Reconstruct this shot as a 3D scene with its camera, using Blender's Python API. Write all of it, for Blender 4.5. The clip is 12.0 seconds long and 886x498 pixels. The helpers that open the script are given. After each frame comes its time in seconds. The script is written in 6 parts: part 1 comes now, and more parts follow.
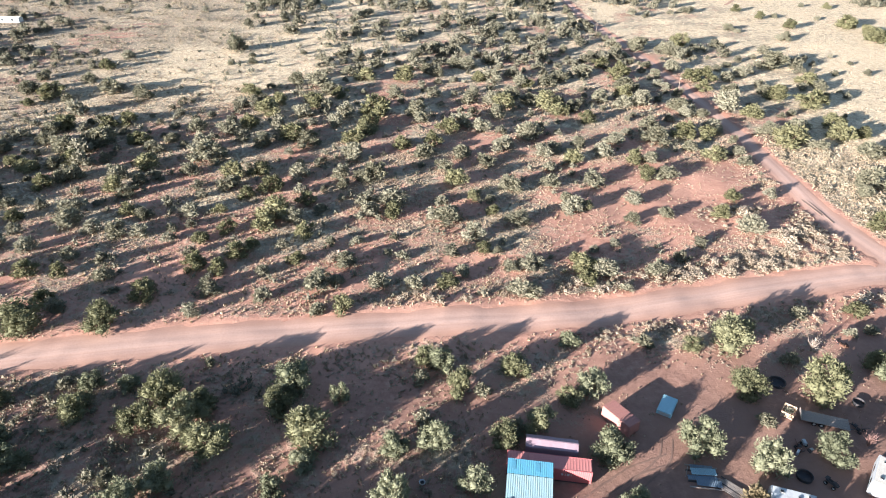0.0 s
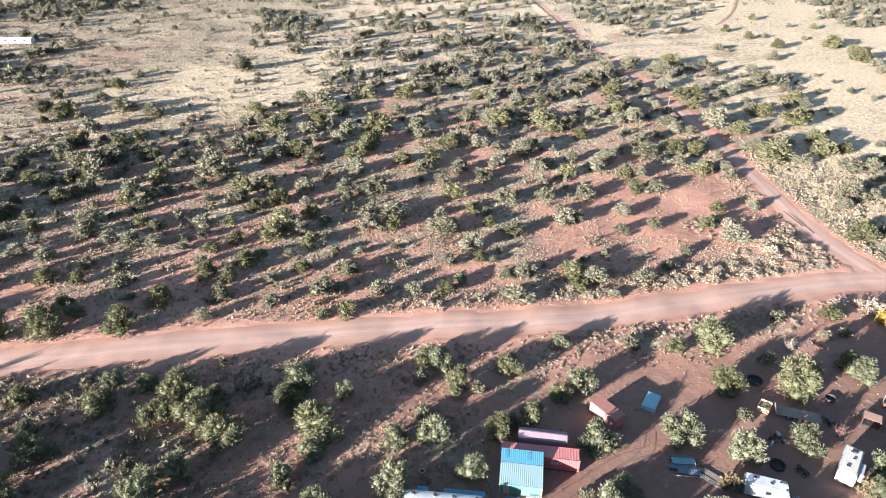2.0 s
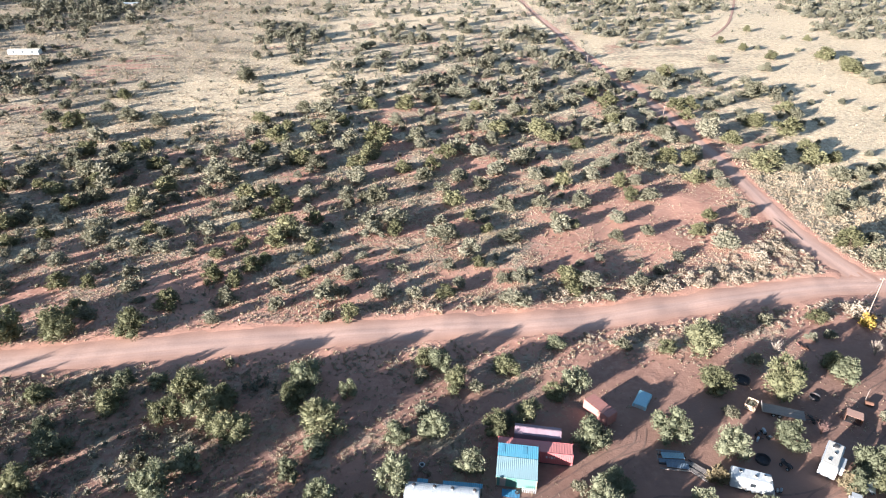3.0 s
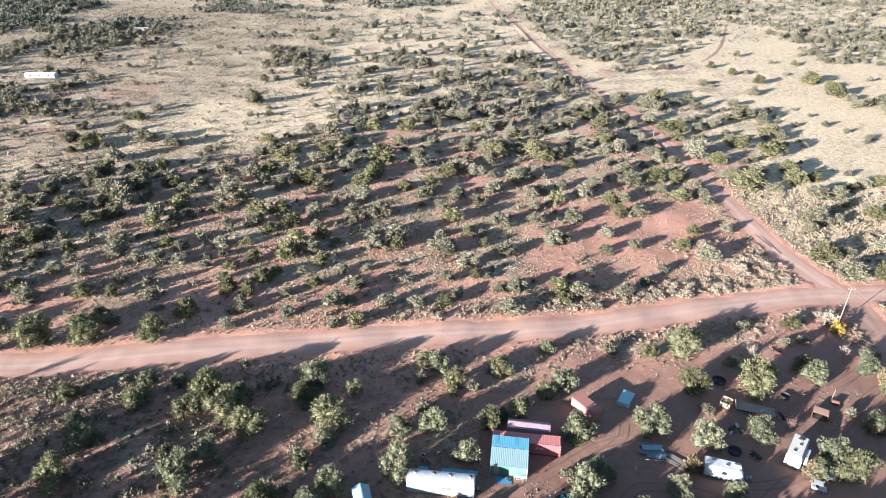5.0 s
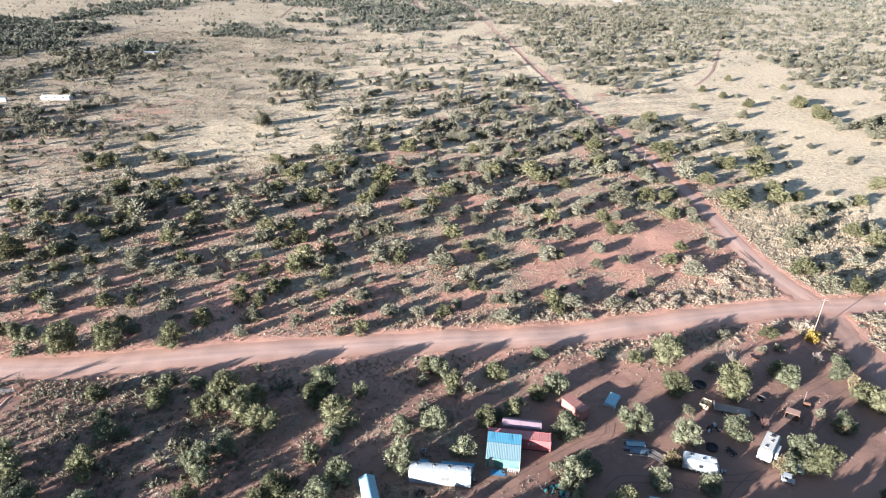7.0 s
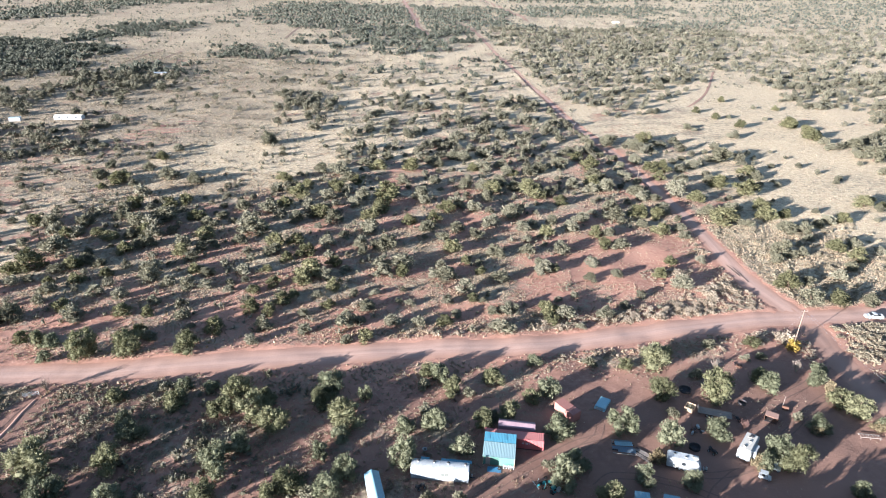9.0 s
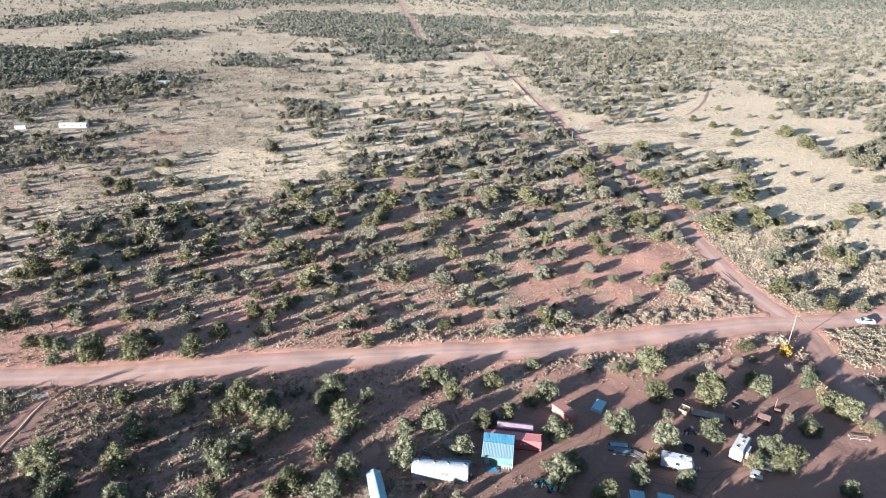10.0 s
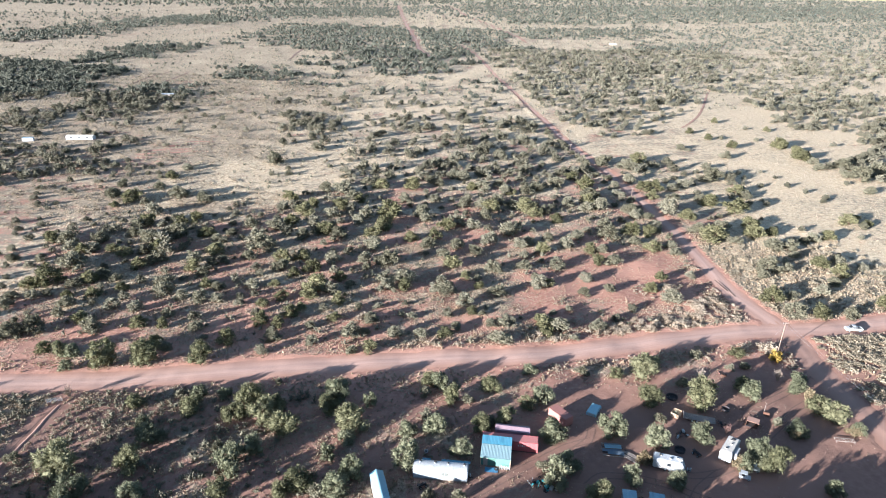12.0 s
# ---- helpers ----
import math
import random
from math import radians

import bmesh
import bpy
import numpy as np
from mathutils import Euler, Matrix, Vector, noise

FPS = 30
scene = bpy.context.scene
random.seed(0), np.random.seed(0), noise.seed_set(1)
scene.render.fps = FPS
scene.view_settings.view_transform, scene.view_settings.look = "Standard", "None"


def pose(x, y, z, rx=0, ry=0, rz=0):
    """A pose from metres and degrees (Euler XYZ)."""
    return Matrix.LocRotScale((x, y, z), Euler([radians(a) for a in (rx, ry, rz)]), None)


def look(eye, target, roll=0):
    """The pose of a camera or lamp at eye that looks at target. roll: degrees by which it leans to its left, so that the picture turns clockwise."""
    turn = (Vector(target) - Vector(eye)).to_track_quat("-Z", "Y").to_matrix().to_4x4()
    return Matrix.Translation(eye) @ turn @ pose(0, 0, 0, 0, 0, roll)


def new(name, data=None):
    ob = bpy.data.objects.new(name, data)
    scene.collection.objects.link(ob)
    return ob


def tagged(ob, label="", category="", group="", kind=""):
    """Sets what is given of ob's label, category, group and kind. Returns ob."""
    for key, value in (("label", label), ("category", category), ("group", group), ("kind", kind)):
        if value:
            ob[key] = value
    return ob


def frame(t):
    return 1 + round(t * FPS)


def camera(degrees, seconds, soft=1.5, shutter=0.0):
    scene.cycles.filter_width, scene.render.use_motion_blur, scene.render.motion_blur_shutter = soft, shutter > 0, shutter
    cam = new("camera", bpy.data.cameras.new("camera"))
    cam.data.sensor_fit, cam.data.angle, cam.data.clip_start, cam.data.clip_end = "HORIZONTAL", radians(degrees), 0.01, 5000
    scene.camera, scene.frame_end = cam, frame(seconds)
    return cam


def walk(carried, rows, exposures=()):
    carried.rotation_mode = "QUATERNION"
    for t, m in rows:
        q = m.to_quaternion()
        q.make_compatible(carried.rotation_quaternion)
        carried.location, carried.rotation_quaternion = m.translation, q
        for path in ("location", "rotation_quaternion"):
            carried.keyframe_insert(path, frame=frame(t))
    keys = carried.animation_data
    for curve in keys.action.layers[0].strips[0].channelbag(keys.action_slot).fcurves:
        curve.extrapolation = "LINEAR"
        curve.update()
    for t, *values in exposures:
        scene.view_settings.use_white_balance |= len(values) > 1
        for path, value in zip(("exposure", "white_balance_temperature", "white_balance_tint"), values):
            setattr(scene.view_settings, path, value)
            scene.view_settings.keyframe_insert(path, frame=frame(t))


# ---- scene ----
cam = camera(70.0, 12.0, soft=1.05)
# seconds, eye, yaw, pitch, roll of a small drone that backs away and climbs
PATH = [
    (0.0, -0.327, 48.656, 76.325, -0.287, -32.023, 0.346),
    (0.5, -0.277, 47.082, 76.854, -0.306, -31.684, 0.325),
    (1.0, -0.227, 45.292, 77.466, -0.320, -31.320, 0.311),
    (1.5, -0.180, 43.316, 78.148, -0.329, -30.935, 0.303),
    (2.0, -0.133, 41.181, 78.889, -0.332, -30.532, 0.302),
    (2.5, -0.089, 38.912, 79.676, -0.332, -30.112, 0.306),
    (3.0, -0.047, 36.535, 80.500, -0.328, -29.679, 0.315),
    (3.5, -0.006, 34.075, 81.351, -0.320, -29.235, 0.328),
    (4.0, 0.032, 31.554, 82.219, -0.310, -28.783, 0.345),
    (4.5, 0.067, 28.995, 83.096, -0.297, -28.326, 0.364),
    (5.0, 0.100, 26.419, 83.973, -0.282, -27.866, 0.387),
    (5.5, 0.130, 23.848, 84.844, -0.265, -27.407, 0.411),
    (6.0, 0.157, 21.301, 85.702, -0.247, -26.952, 0.437),
    (6.5, 0.181, 18.796, 86.540, -0.228, -26.502, 0.463),
    (7.0, 0.202, 16.352, 87.354, -0.209, -26.061, 0.489),
    (7.5, 0.219, 13.984, 88.139, -0.189, -25.633, 0.515),
    (8.0, 0.233, 11.710, 88.892, -0.171, -25.219, 0.539),
    (8.5, 0.243, 9.545, 89.608, -0.153, -24.824, 0.562),
    (9.0, 0.249, 7.501, 90.285, -0.137, -24.449, 0.583),
    (9.5, 0.251, 5.593, 90.921, -0.122, -24.098, 0.601),
    (10.0, 0.248, 3.832, 91.516, -0.110, -23.774, 0.615),
    (10.5, 0.241, 2.230, 92.068, -0.100, -23.481, 0.625),
    (11.0, 0.229, 0.797, 92.577, -0.094, -23.220, 0.630),
    (11.5, 0.213, -0.457, 93.045, -0.091, -22.996, 0.630),
    (12.0, 0.192, -1.525, 93.472, -0.092, -22.811, 0.624),
]
walk(cam, [(t, pose(x, y, z, 90 + p, 0, w) @ pose(0, 0, 0, 0, 0, r)) for t, x, y, z, w, p, r in PATH],
     exposures=[(0.0, 2.43, 6480, 10), (6.0, 2.33, 6270, 10), (12.0, 2.23, 6080, 10)])

# ---- world, sun, exposure ----
SHADE_WAY = (0.793, 0.609)  # the way in which shadows fall, over the ground
SUN_HEIGHT = 10.8
world = bpy.data.worlds.new("desert_sky")
world.use_nodes = True
scene.world = world
sky = world.node_tree.nodes.new("ShaderNodeTexSky")
sky.sky_type = "NISHITA"
sky.sun_disc = False
sky.sun_elevation = radians(SUN_HEIGHT)
sky.sun_rotation = math.atan2(-SHADE_WAY[0], -SHADE_WAY[1])
sky.altitude = 1800
background = world.node_tree.nodes["Background"]
background.inputs["Strength"].default_value = 0.055
world.node_tree.links.new(sky.outputs["Color"], background.inputs["Color"])
sun = new("sun", bpy.data.lights.new("sun", "SUN"))
sun.data.energy, sun.data.angle, sun.data.color = 5.0, radians(0.6), (1.0, 0.93, 0.88)
sun_from = Vector((-SHADE_WAY[0], -SHADE_WAY[1], math.tan(radians(SUN_HEIGHT)))).normalized()
sun.matrix_world = look((0, 0, 200), Vector((0, 0, 200)) - sun_from)


# ---- materials ----
def nodes_of(name, rough=0.9, metal=0.0):
    """A new node material; returns it, its tree and its shader."""
    m = bpy.data.materials.new(name)
    m.use_nodes = True
    shader = m.node_tree.nodes["Principled BSDF"]
    shader.inputs["Roughness"].default_value = rough
    shader.inputs["Metallic"].default_value = metal
    shader.inputs["Specular IOR Level"].default_value = 0.25
    return m, m.node_tree, shader


def noise_of(tree, size, detail=4.0, coord="Object", rough=0.6):
    """Noise whose features are about size metres across."""
    tc = tree.nodes.new("ShaderNodeTexCoord")
    n = tree.nodes.new("ShaderNodeTexNoise")
    n.inputs["Scale"].default_value = 1.0 / size
    n.inputs["Detail"].default_value = detail
    n.inputs["Roughness"].default_value = rough
    tree.links.new(tc.outputs[coord], n.inputs["Vector"])
    return n.outputs["Fac"]


def ramp_of(tree, source, stops):
    r = tree.nodes.new("ShaderNodeValToRGB")
    while len(r.color_ramp.elements) < len(stops):
        r.color_ramp.elements.new(0.5)
    for e, (at, c) in zip(r.color_ramp.elements, stops):
        e.position, e.color = at, (*c, 1) if len(c) == 3 else c
    tree.links.new(source, r.inputs["Fac"])
    return r.outputs["Color"]


def mix_of(tree, fac, a, b, how="MIX"):
    m = tree.nodes.new("ShaderNodeMix")
    m.data_type, m.blend_type = "RGBA", how
    for key, v in ((0, fac), (6, a), (7, b)):
        if isinstance(v, (int, float)):
            m.inputs[key].default_value = v
        elif isinstance(v, tuple):
            m.inputs[key].default_value = (*v, 1)
        else:
            tree.links.new(v, m.inputs[key])
    return m.outputs[2]


def sum_of(tree, a, b, how="ADD"):
    m = tree.nodes.new("ShaderNodeMath")
    m.operation = how
    for i, v in enumerate((a, b)):
        if isinstance(v, (int, float)):
            m.inputs[i].default_value = v
        else:
            tree.links.new(v, m.inputs[i])
    return m.outputs[0]


def bump_of(tree, shader, height, strength, distance):
    b = tree.nodes.new("ShaderNodeBump")
    b.inputs["Strength"].default_value = strength
    b.inputs["Distance"].default_value = distance
    tree.links.new(height, b.inputs["Height"])
    tree.links.new(b.outputs["Normal"], shader.inputs["Normal"])


def attribute_of(tree, name):
    a = tree.nodes.new("ShaderNodeAttribute")
    a.attribute_name = name
    return a.outputs["Fac"]


def tussocks_of(tree, size, wander):
    """Rounded clumps about size metres across: 1 in the middle of each, 0 between them."""
    tc, v, shift = tree.nodes.new("ShaderNodeTexCoord"), tree.nodes.new("ShaderNodeTexVoronoi"), tree.nodes.new("ShaderNodeVectorMath")
    n = tree.nodes.new("ShaderNodeTexNoise")
    n.inputs["Scale"].default_value = 1.4 / size
    n.inputs["Detail"].default_value = 2.0
    tree.links.new(tc.outputs["Object"], n.inputs["Vector"])
    shift.operation = "MULTIPLY_ADD"
    shift.inputs[1].default_value = (wander, wander, wander)
    tree.links.new(n.outputs["Color"], shift.inputs[0])
    tree.links.new(tc.outputs["Object"], shift.inputs[2])
    v.inputs["Scale"].default_value = 1.0 / size
    tree.links.new(shift.outputs[0], v.inputs["Vector"])
    return ramp_of(tree, v.outputs["Distance"], [(0.05, (1, 1, 1)), (0.3, (0.72, 0.72, 0.72)), (0.62, (0, 0, 0))])


def ground_material():
    m, t, s = nodes_of("red_desert_ground", 0.95)
    big, mid, fine = noise_of(t, 22.0, 5), noise_of(t, 1.6, 5, rough=0.7), noise_of(t, 0.35, 3)
    small, wide = tussocks_of(t, 0.8, 1.1), tussocks_of(t, 2.3, 2.6)
    rough = noise_of(t, 0.9, 5, rough=0.72)
    soil = ramp_of(t, mid, [(0.3, (0.23, 0.113, 0.083)), (0.52, (0.385, 0.205, 0.153)), (0.72, (0.53, 0.325, 0.25))])
    soil = mix_of(t, ramp_of(t, big, [(0.4, (0, 0, 0)), (0.62, (1, 1, 1))]), soil, (0.43, 0.24, 0.18))
    straw = ramp_of(t, fine, [(0.3, (0.42, 0.335, 0.215)), (0.5, (0.62, 0.52, 0.36)), (0.7, (0.74, 0.645, 0.48))])
    clump = sum_of(t, sum_of(t, small, 0.6, "MULTIPLY"), sum_of(t, wide, 0.4, "MULTIPLY"))
    # between clumps: soil brown, with the shade there put into the colour
    straw = mix_of(t, ramp_of(t, clump, [(0.12, (0.5, 0.5, 0.5)), (0.5, (0, 0, 0))]), straw, (0.33, 0.225, 0.155))
    patch = sum_of(t, sum_of(t, mid, 0.5, "SUBTRACT"), 2.2, "MULTIPLY")
    patch = sum_of(t, patch, sum_of(t, sum_of(t, big, 0.5, "SUBTRACT"), 1.1, "MULTIPLY"))
    patch = sum_of(t, patch, sum_of(t, sum_of(t, noise_of(t, 6.5, 3), 0.5, "SUBTRACT"), 1.7, "MULTIPLY"))
    cover = sum_of(t, sum_of(t, attribute_of(t, "grass"), 1.5, "MULTIPLY"), sum_of(t, patch, 0.3, "SUBTRACT"))
    cover = ramp_of(t, cover, [(0.15, (0, 0, 0)), (0.75, (1, 1, 1))])
    brush = sum_of(t, noise_of(t, 2.6, 5, rough=0.75), sum_of(t, noise_of(t, 60.0, 3), 0.35, "MULTIPLY"))
    brush = sum_of(t, brush, sum_of(t, sum_of(t, 0.85, attribute_of(t, "grass"), "SUBTRACT"), 0.45, "MULTIPLY"))
    straw = mix_of(t, ramp_of(t, brush, [(0.67, (0, 0, 0)), (0.78, (0.8, 0.8, 0.8))]), straw, (0.20, 0.178, 0.14))
    scrub = sum_of(t, noise_of(t, 1.3, 4, rough=0.7), sum_of(t, attribute_of(t, "scrub"), 0.17, "MULTIPLY"))
    scrub = sum_of(t, ramp_of(t, scrub, [(0.52, (0, 0, 0)), (0.68, (1, 1, 1))]), sum_of(t, attribute_of(t, "scrub"), 1.2, "MULTIPLY"), "MULTIPLY")
    scrub = sum_of(t, scrub, 0.85, "MINIMUM")
    straw = mix_of(t, scrub, straw, ramp_of(t, fine, [(0.3, (0.17, 0.135, 0.10)), (0.7, (0.36, 0.295, 0.21))]))
    # packed yard soil, used too where shade is put into the soil colour
    packed_shade = mix_of(t, 0.7, soil, (0.165, 0.106, 0.086))
    soil = mix_of(t, attribute_of(t, "packed_shade"), soil, packed_shade)
    t.links.new(mix_of(t, cover, soil, straw), s.inputs["Base Color"])
    relief = sum_of(t, sum_of(t, sum_of(t, small, 0.1, "MULTIPLY"), sum_of(t, rough, 0.34, "MULTIPLY")), sum_of(t, wide, 0.08, "MULTIPLY"))
    relief = sum_of(t, relief, sum_of(t, sum_of(t, cover, 0.85, "MULTIPLY"), 0.15), "MULTIPLY")
    bump_of(t, s, sum_of(t, relief, sum_of(t, sum_of(t, mid, 0.1, "MULTIPLY"), sum_of(t, fine, 0.05, "MULTIPLY"))), 0.8, 1.0)
    return m


def road_material(name, dirt_a, dirt_b, pale):
    m, t, s = nodes_of(name, 0.9)
    mid, fine = noise_of(t, 3.0, 5), noise_of(t, 0.4, 4)
    across, along = attribute_of(t, "across"), attribute_of(t, "along")
    lane = t.nodes.new("ShaderNodeCombineXYZ")
    t.links.new(sum_of(t, attribute_of(t, "lane"), 9.0, "MULTIPLY"), lane.inputs[0])
    t.links.new(sum_of(t, along, 0.035, "MULTIPLY"), lane.inputs[1])
    streak = t.nodes.new("ShaderNodeTexNoise")
    streak.inputs["Scale"].default_value = 1.0
    streak.inputs["Detail"].default_value = 4.0
    t.links.new(lane.outputs[0], streak.inputs["Vector"])
    dirt = ramp_of(t, mid, [(0.3, dirt_a), (0.7, dirt_b)])
    worn = mix_of(t, ramp_of(t, across, [(0.0, (1, 1, 1)), (0.42, (0.6, 0.6, 0.6)), (0.75, (0, 0, 0))]), dirt, pale)
    worn = mix_of(t, ramp_of(t, fine, [(0.45, (0, 0, 0)), (0.8, (0.3, 0.3, 0.3))]), worn, (0.27, 0.145, 0.105))
    worn = mix_of(t, ramp_of(t, streak.outputs["Fac"], [(0.34, (0.3, 0.3, 0.3)), (0.6, (0, 0, 0))]), worn, (0.33, 0.19, 0.145))
    t.links.new(worn, s.inputs["Base Color"])
    bump_of(t, s, sum_of(t, mid, sum_of(t, fine, sum_of(t, streak.outputs["Fac"], 0.5, "MULTIPLY"))), 0.22, 0.08)
    return m


def leaf_material(name, dark, mid, light, tinted=False):
    m, t, s = nodes_of(name, 0.75)
    if tinted:
        tone = attribute_of(t, "tint")
    else:
        tone = t.nodes.new("ShaderNodeObjectInfo").outputs["Random"]
    leaf = t.nodes.new("ShaderNodeNewGeometry").outputs["Random Per Island"]
    c = ramp_of(t, tone, [(0.0, dark), (0.5, mid), (1.0, light)])
    c = mix_of(t, sum_of(t, leaf, 0.4, "MULTIPLY"), c, mix_of(t, 0.5, c, light))
    c = mix_of(t, ramp_of(t, noise_of(t, 0.9, 3), [(0.35, (0.45, 0.45, 0.45)), (0.6, (0, 0, 0))]), c, mix_of(t, 0.5, c, dark))
    t.links.new(c, s.inputs["Base Color"])
    bump_of(t, s, noise_of(t, 0.22, 2), 0.9, 0.2)
    through_leaf, both = t.nodes.new("ShaderNodeBsdfTranslucent"), t.nodes.new("ShaderNodeMixShader")
    both.inputs["Fac"].default_value = 0.26
    t.links.new(c, through_leaf.inputs["Color"])
    t.links.new(s.outputs[0], both.inputs[1])
    t.links.new(through_leaf.outputs[0], both.inputs[2])
    t.links.new(both.outputs[0], t.nodes["Material Output"].inputs["Surface"])
    return m


def plain_material(name, colour, rough=0.6, metal=0.0, dirt=(0.25, 0.15, 0.11), much=0.35, size=0.9, bump=0.0):
    """Paint, metal or wood with grime at two scales."""
    m, t, s = nodes_of(name, rough, metal)
    grime = noise_of(t, size, 6, rough=0.7)
    streak = noise_of(t, size * 0.16, 3)
    dark = tuple(c * 0.72 for c in colour)
    c = mix_of(t, ramp_of(t, streak, [(0.35, (0.55, 0.55, 0.55)), (0.65, (0, 0, 0))]), colour, dark)
    c = mix_of(t, ramp_of(t, grime, [(0.5, (0, 0, 0)), (0.8, (much, much, much))]), c, dirt)
    t.links.new(c, s.inputs["Base Color"])
    if bump:
        bump_of(t, s, streak, 0.5, bump)
    return m


GROUND = ground_material()
ROAD = road_material("graded_dirt_road", (0.36, 0.205, 0.155), (0.42, 0.25, 0.19), (0.47, 0.325, 0.275))
DRIVE = road_material("packed_red_drive", (0.25, 0.145, 0.11), (0.33, 0.195, 0.15), (0.36, 0.23, 0.185))
TRACK_EARTH = road_material("dark_track_earth", (0.16, 0.115, 0.09), (0.24, 0.175, 0.135), (0.2, 0.145, 0.11))
JUNIPER = leaf_material("juniper_foliage", (0.118, 0.114, 0.077), (0.176, 0.169, 0.118), (0.255, 0.243, 0.182))
PINYON = leaf_material("pinyon_foliage", (0.09, 0.09, 0.048), (0.135, 0.132, 0.07), (0.19, 0.183, 0.103))
YARD_JUNIPER = leaf_material("yard_juniper_foliage", (0.106, 0.115, 0.072), (0.152, 0.161, 0.101), (0.206, 0.212, 0.140))
YARD_PINYON = leaf_material("yard_pinyon_foliage", (0.096, 0.099, 0.054), (0.137, 0.138, 0.076), (0.19, 0.189, 0.112))
BRUSH_LEAF = leaf_material("brush_foliage", (0.098, 0.094, 0.066), (0.15, 0.143, 0.104), (0.212, 0.202, 0.152), tinted=True)
# distant leaves, lightened and greyed in colour to stand in for haze
FAR_LEAF = leaf_material("hazed_distant_foliage", (0.064, 0.071, 0.056), (0.094, 0.102, 0.08), (0.135, 0.14, 0.112), tinted=True)
STRAW = leaf_material("dry_grass_blades", (0.26, 0.195, 0.135), (0.39, 0.305, 0.215), (0.5, 0.41, 0.305), tinted=True)
RABBIT = leaf_material("rabbitbrush_foliage", (0.29, 0.232, 0.172), (0.385, 0.316, 0.243), (0.48, 0.405, 0.32), tinted=True)
SAGE = leaf_material("sagebrush_foliage", (0.165, 0.137, 0.098), (0.245, 0.207, 0.15), (0.33, 0.285, 0.212), tinted=True)
GREY_BRUSH = leaf_material("grey_brush_foliage", (0.24, 0.203, 0.145), (0.32, 0.275, 0.2), (0.41, 0.36, 0.27), tinted=True)
TRACK_SOIL = plain_material("pressed_red_soil", (0.18, 0.116, 0.095), 0.95, dirt=(0.27, 0.16, 0.125), much=0.9, size=0.7, bump=0.03)
BARK = plain_material("juniper_bark", (0.15, 0.105, 0.08), 0.95, bump=0.05)


# ---- building blocks ----
def mesh_of(name, verts, faces, material):
    me = bpy.data.meshes.new(name)
    me.from_pydata([tuple(v) for v in verts], [], [tuple(f) for f in faces])
    me.materials.append(material)
    me.update()
    return me


def big_mesh(name, verts, tris, material, values=None, key="tint"):
    """A mesh from numpy arrays of places and triangles, with one value a vertex."""
    me = bpy.data.meshes.new(name)
    verts, tris = np.asarray(verts, np.float32), np.asarray(tris, np.int32)
    me.vertices.add(len(verts))
    me.vertices.foreach_set("co", verts.ravel())
    me.loops.add(tris.size)
    me.loops.foreach_set("vertex_index", tris.ravel())
    me.polygons.add(len(tris))
    me.polygons.foreach_set("loop_start", np.arange(0, tris.size, tris.shape[1], dtype=np.int32))
    me.update(calc_edges=True)
    me.materials.append(material)
    if values is not None:
        a = me.attributes.new(key, "FLOAT", "POINT")
        a.data.foreach_set("value", np.asarray(values, np.float32))
    return me


# ---- lie of the land ----
MAIN_ROAD = [(-900, 60), (-400, 98), (-200, 121), (-110, 131), (-83, 133), (-55.5, 137.5), (-27, 141.3), (3, 144.8), (26.5, 146.6), (51, 152),
             (77, 158), (95, 161.3), (111, 162.3), (135, 167), (200, 180), (420, 225), (900, 300)]
NORTH_ROAD = [(101.5, 162), (98, 176), (95.8, 189), (96, 222), (95.5, 255), (92, 297), (89, 330), (84, 362), (78, 419), (75, 472), (70, 530), (65.5, 610), (58, 697), (52.5, 814), (44, 950), (30, 1060)]
YARD_DRIVE = [(103, 158), (101, 148), (100.5, 138), (101, 122), (102, 105), (104, 40)]
FAR_ROAD = [(143, 1210), (105, 1700), (62, 2217), (20, 3000)]
PLAIN_ROAD = [(-20, 900), (-38, 1010), (-51, 1185), (-89, 1588), (-203, 2978)]
WEST_TRACK = [(-89, 127.5), (-90, 124), (-91.2, 114), (-91.4, 102), (-92, 75)]


def smooth_line(points, step):
    """Points along a smooth curve through the given ones."""
    p = np.array(points, float)
    p = np.vstack([2 * p[0] - p[1], p, 2 * p[-1] - p[-2]])
    out = []
    for i in range(1, len(p) - 2):
        a, b, c, d = p[i - 1:i + 3]
        n = max(2, int(np.hypot(*(c - b)) / step))
        for k in np.linspace(0, 1, n, endpoint=False):
            m0, m1 = (c - a) / 2, (d - b) / 2
            scale0, scale1 = np.hypot(*(c - b)) / max(np.hypot(*m0), 1e-6), np.hypot(*(c - b)) / max(np.hypot(*m1), 1e-6)
            m0, m1 = m0 * min(1.0, scale0), m1 * min(1.0, scale1)
            out.append((2 * k**3 - 3 * k**2 + 1) * b + (k**3 - 2 * k**2 + k) * m0 + (3 * k**2 - 2 * k**3) * c + (k**3 - k**2) * m1)
    out.append(p[-2])
    return np.array(out)


def from_line(x, y, line):
    """Distance of the places x, y from a line."""
    best = np.full(np.shape(x), 1e9)
    for a, b in zip(line[:-1], line[1:]):
        d = b - a
        k = np.clip(((x - a[0]) * d[0] + (y - a[1]) * d[1]) / (d @ d), 0, 1)
        best = np.minimum(best, np.hypot(x - a[0] - k * d[0], y - a[1] - k * d[1]))
    return best


ROADS = [(smooth_line(p, s), w) for p, s, w in ((MAIN_ROAD, 8.0, 4.3), (NORTH_ROAD, 10.0, 2.7), (YARD_DRIVE, 6.0, 4.0), (FAR_ROAD, 60.0, 2.2), (PLAIN_ROAD, 60.0, 3.0))]
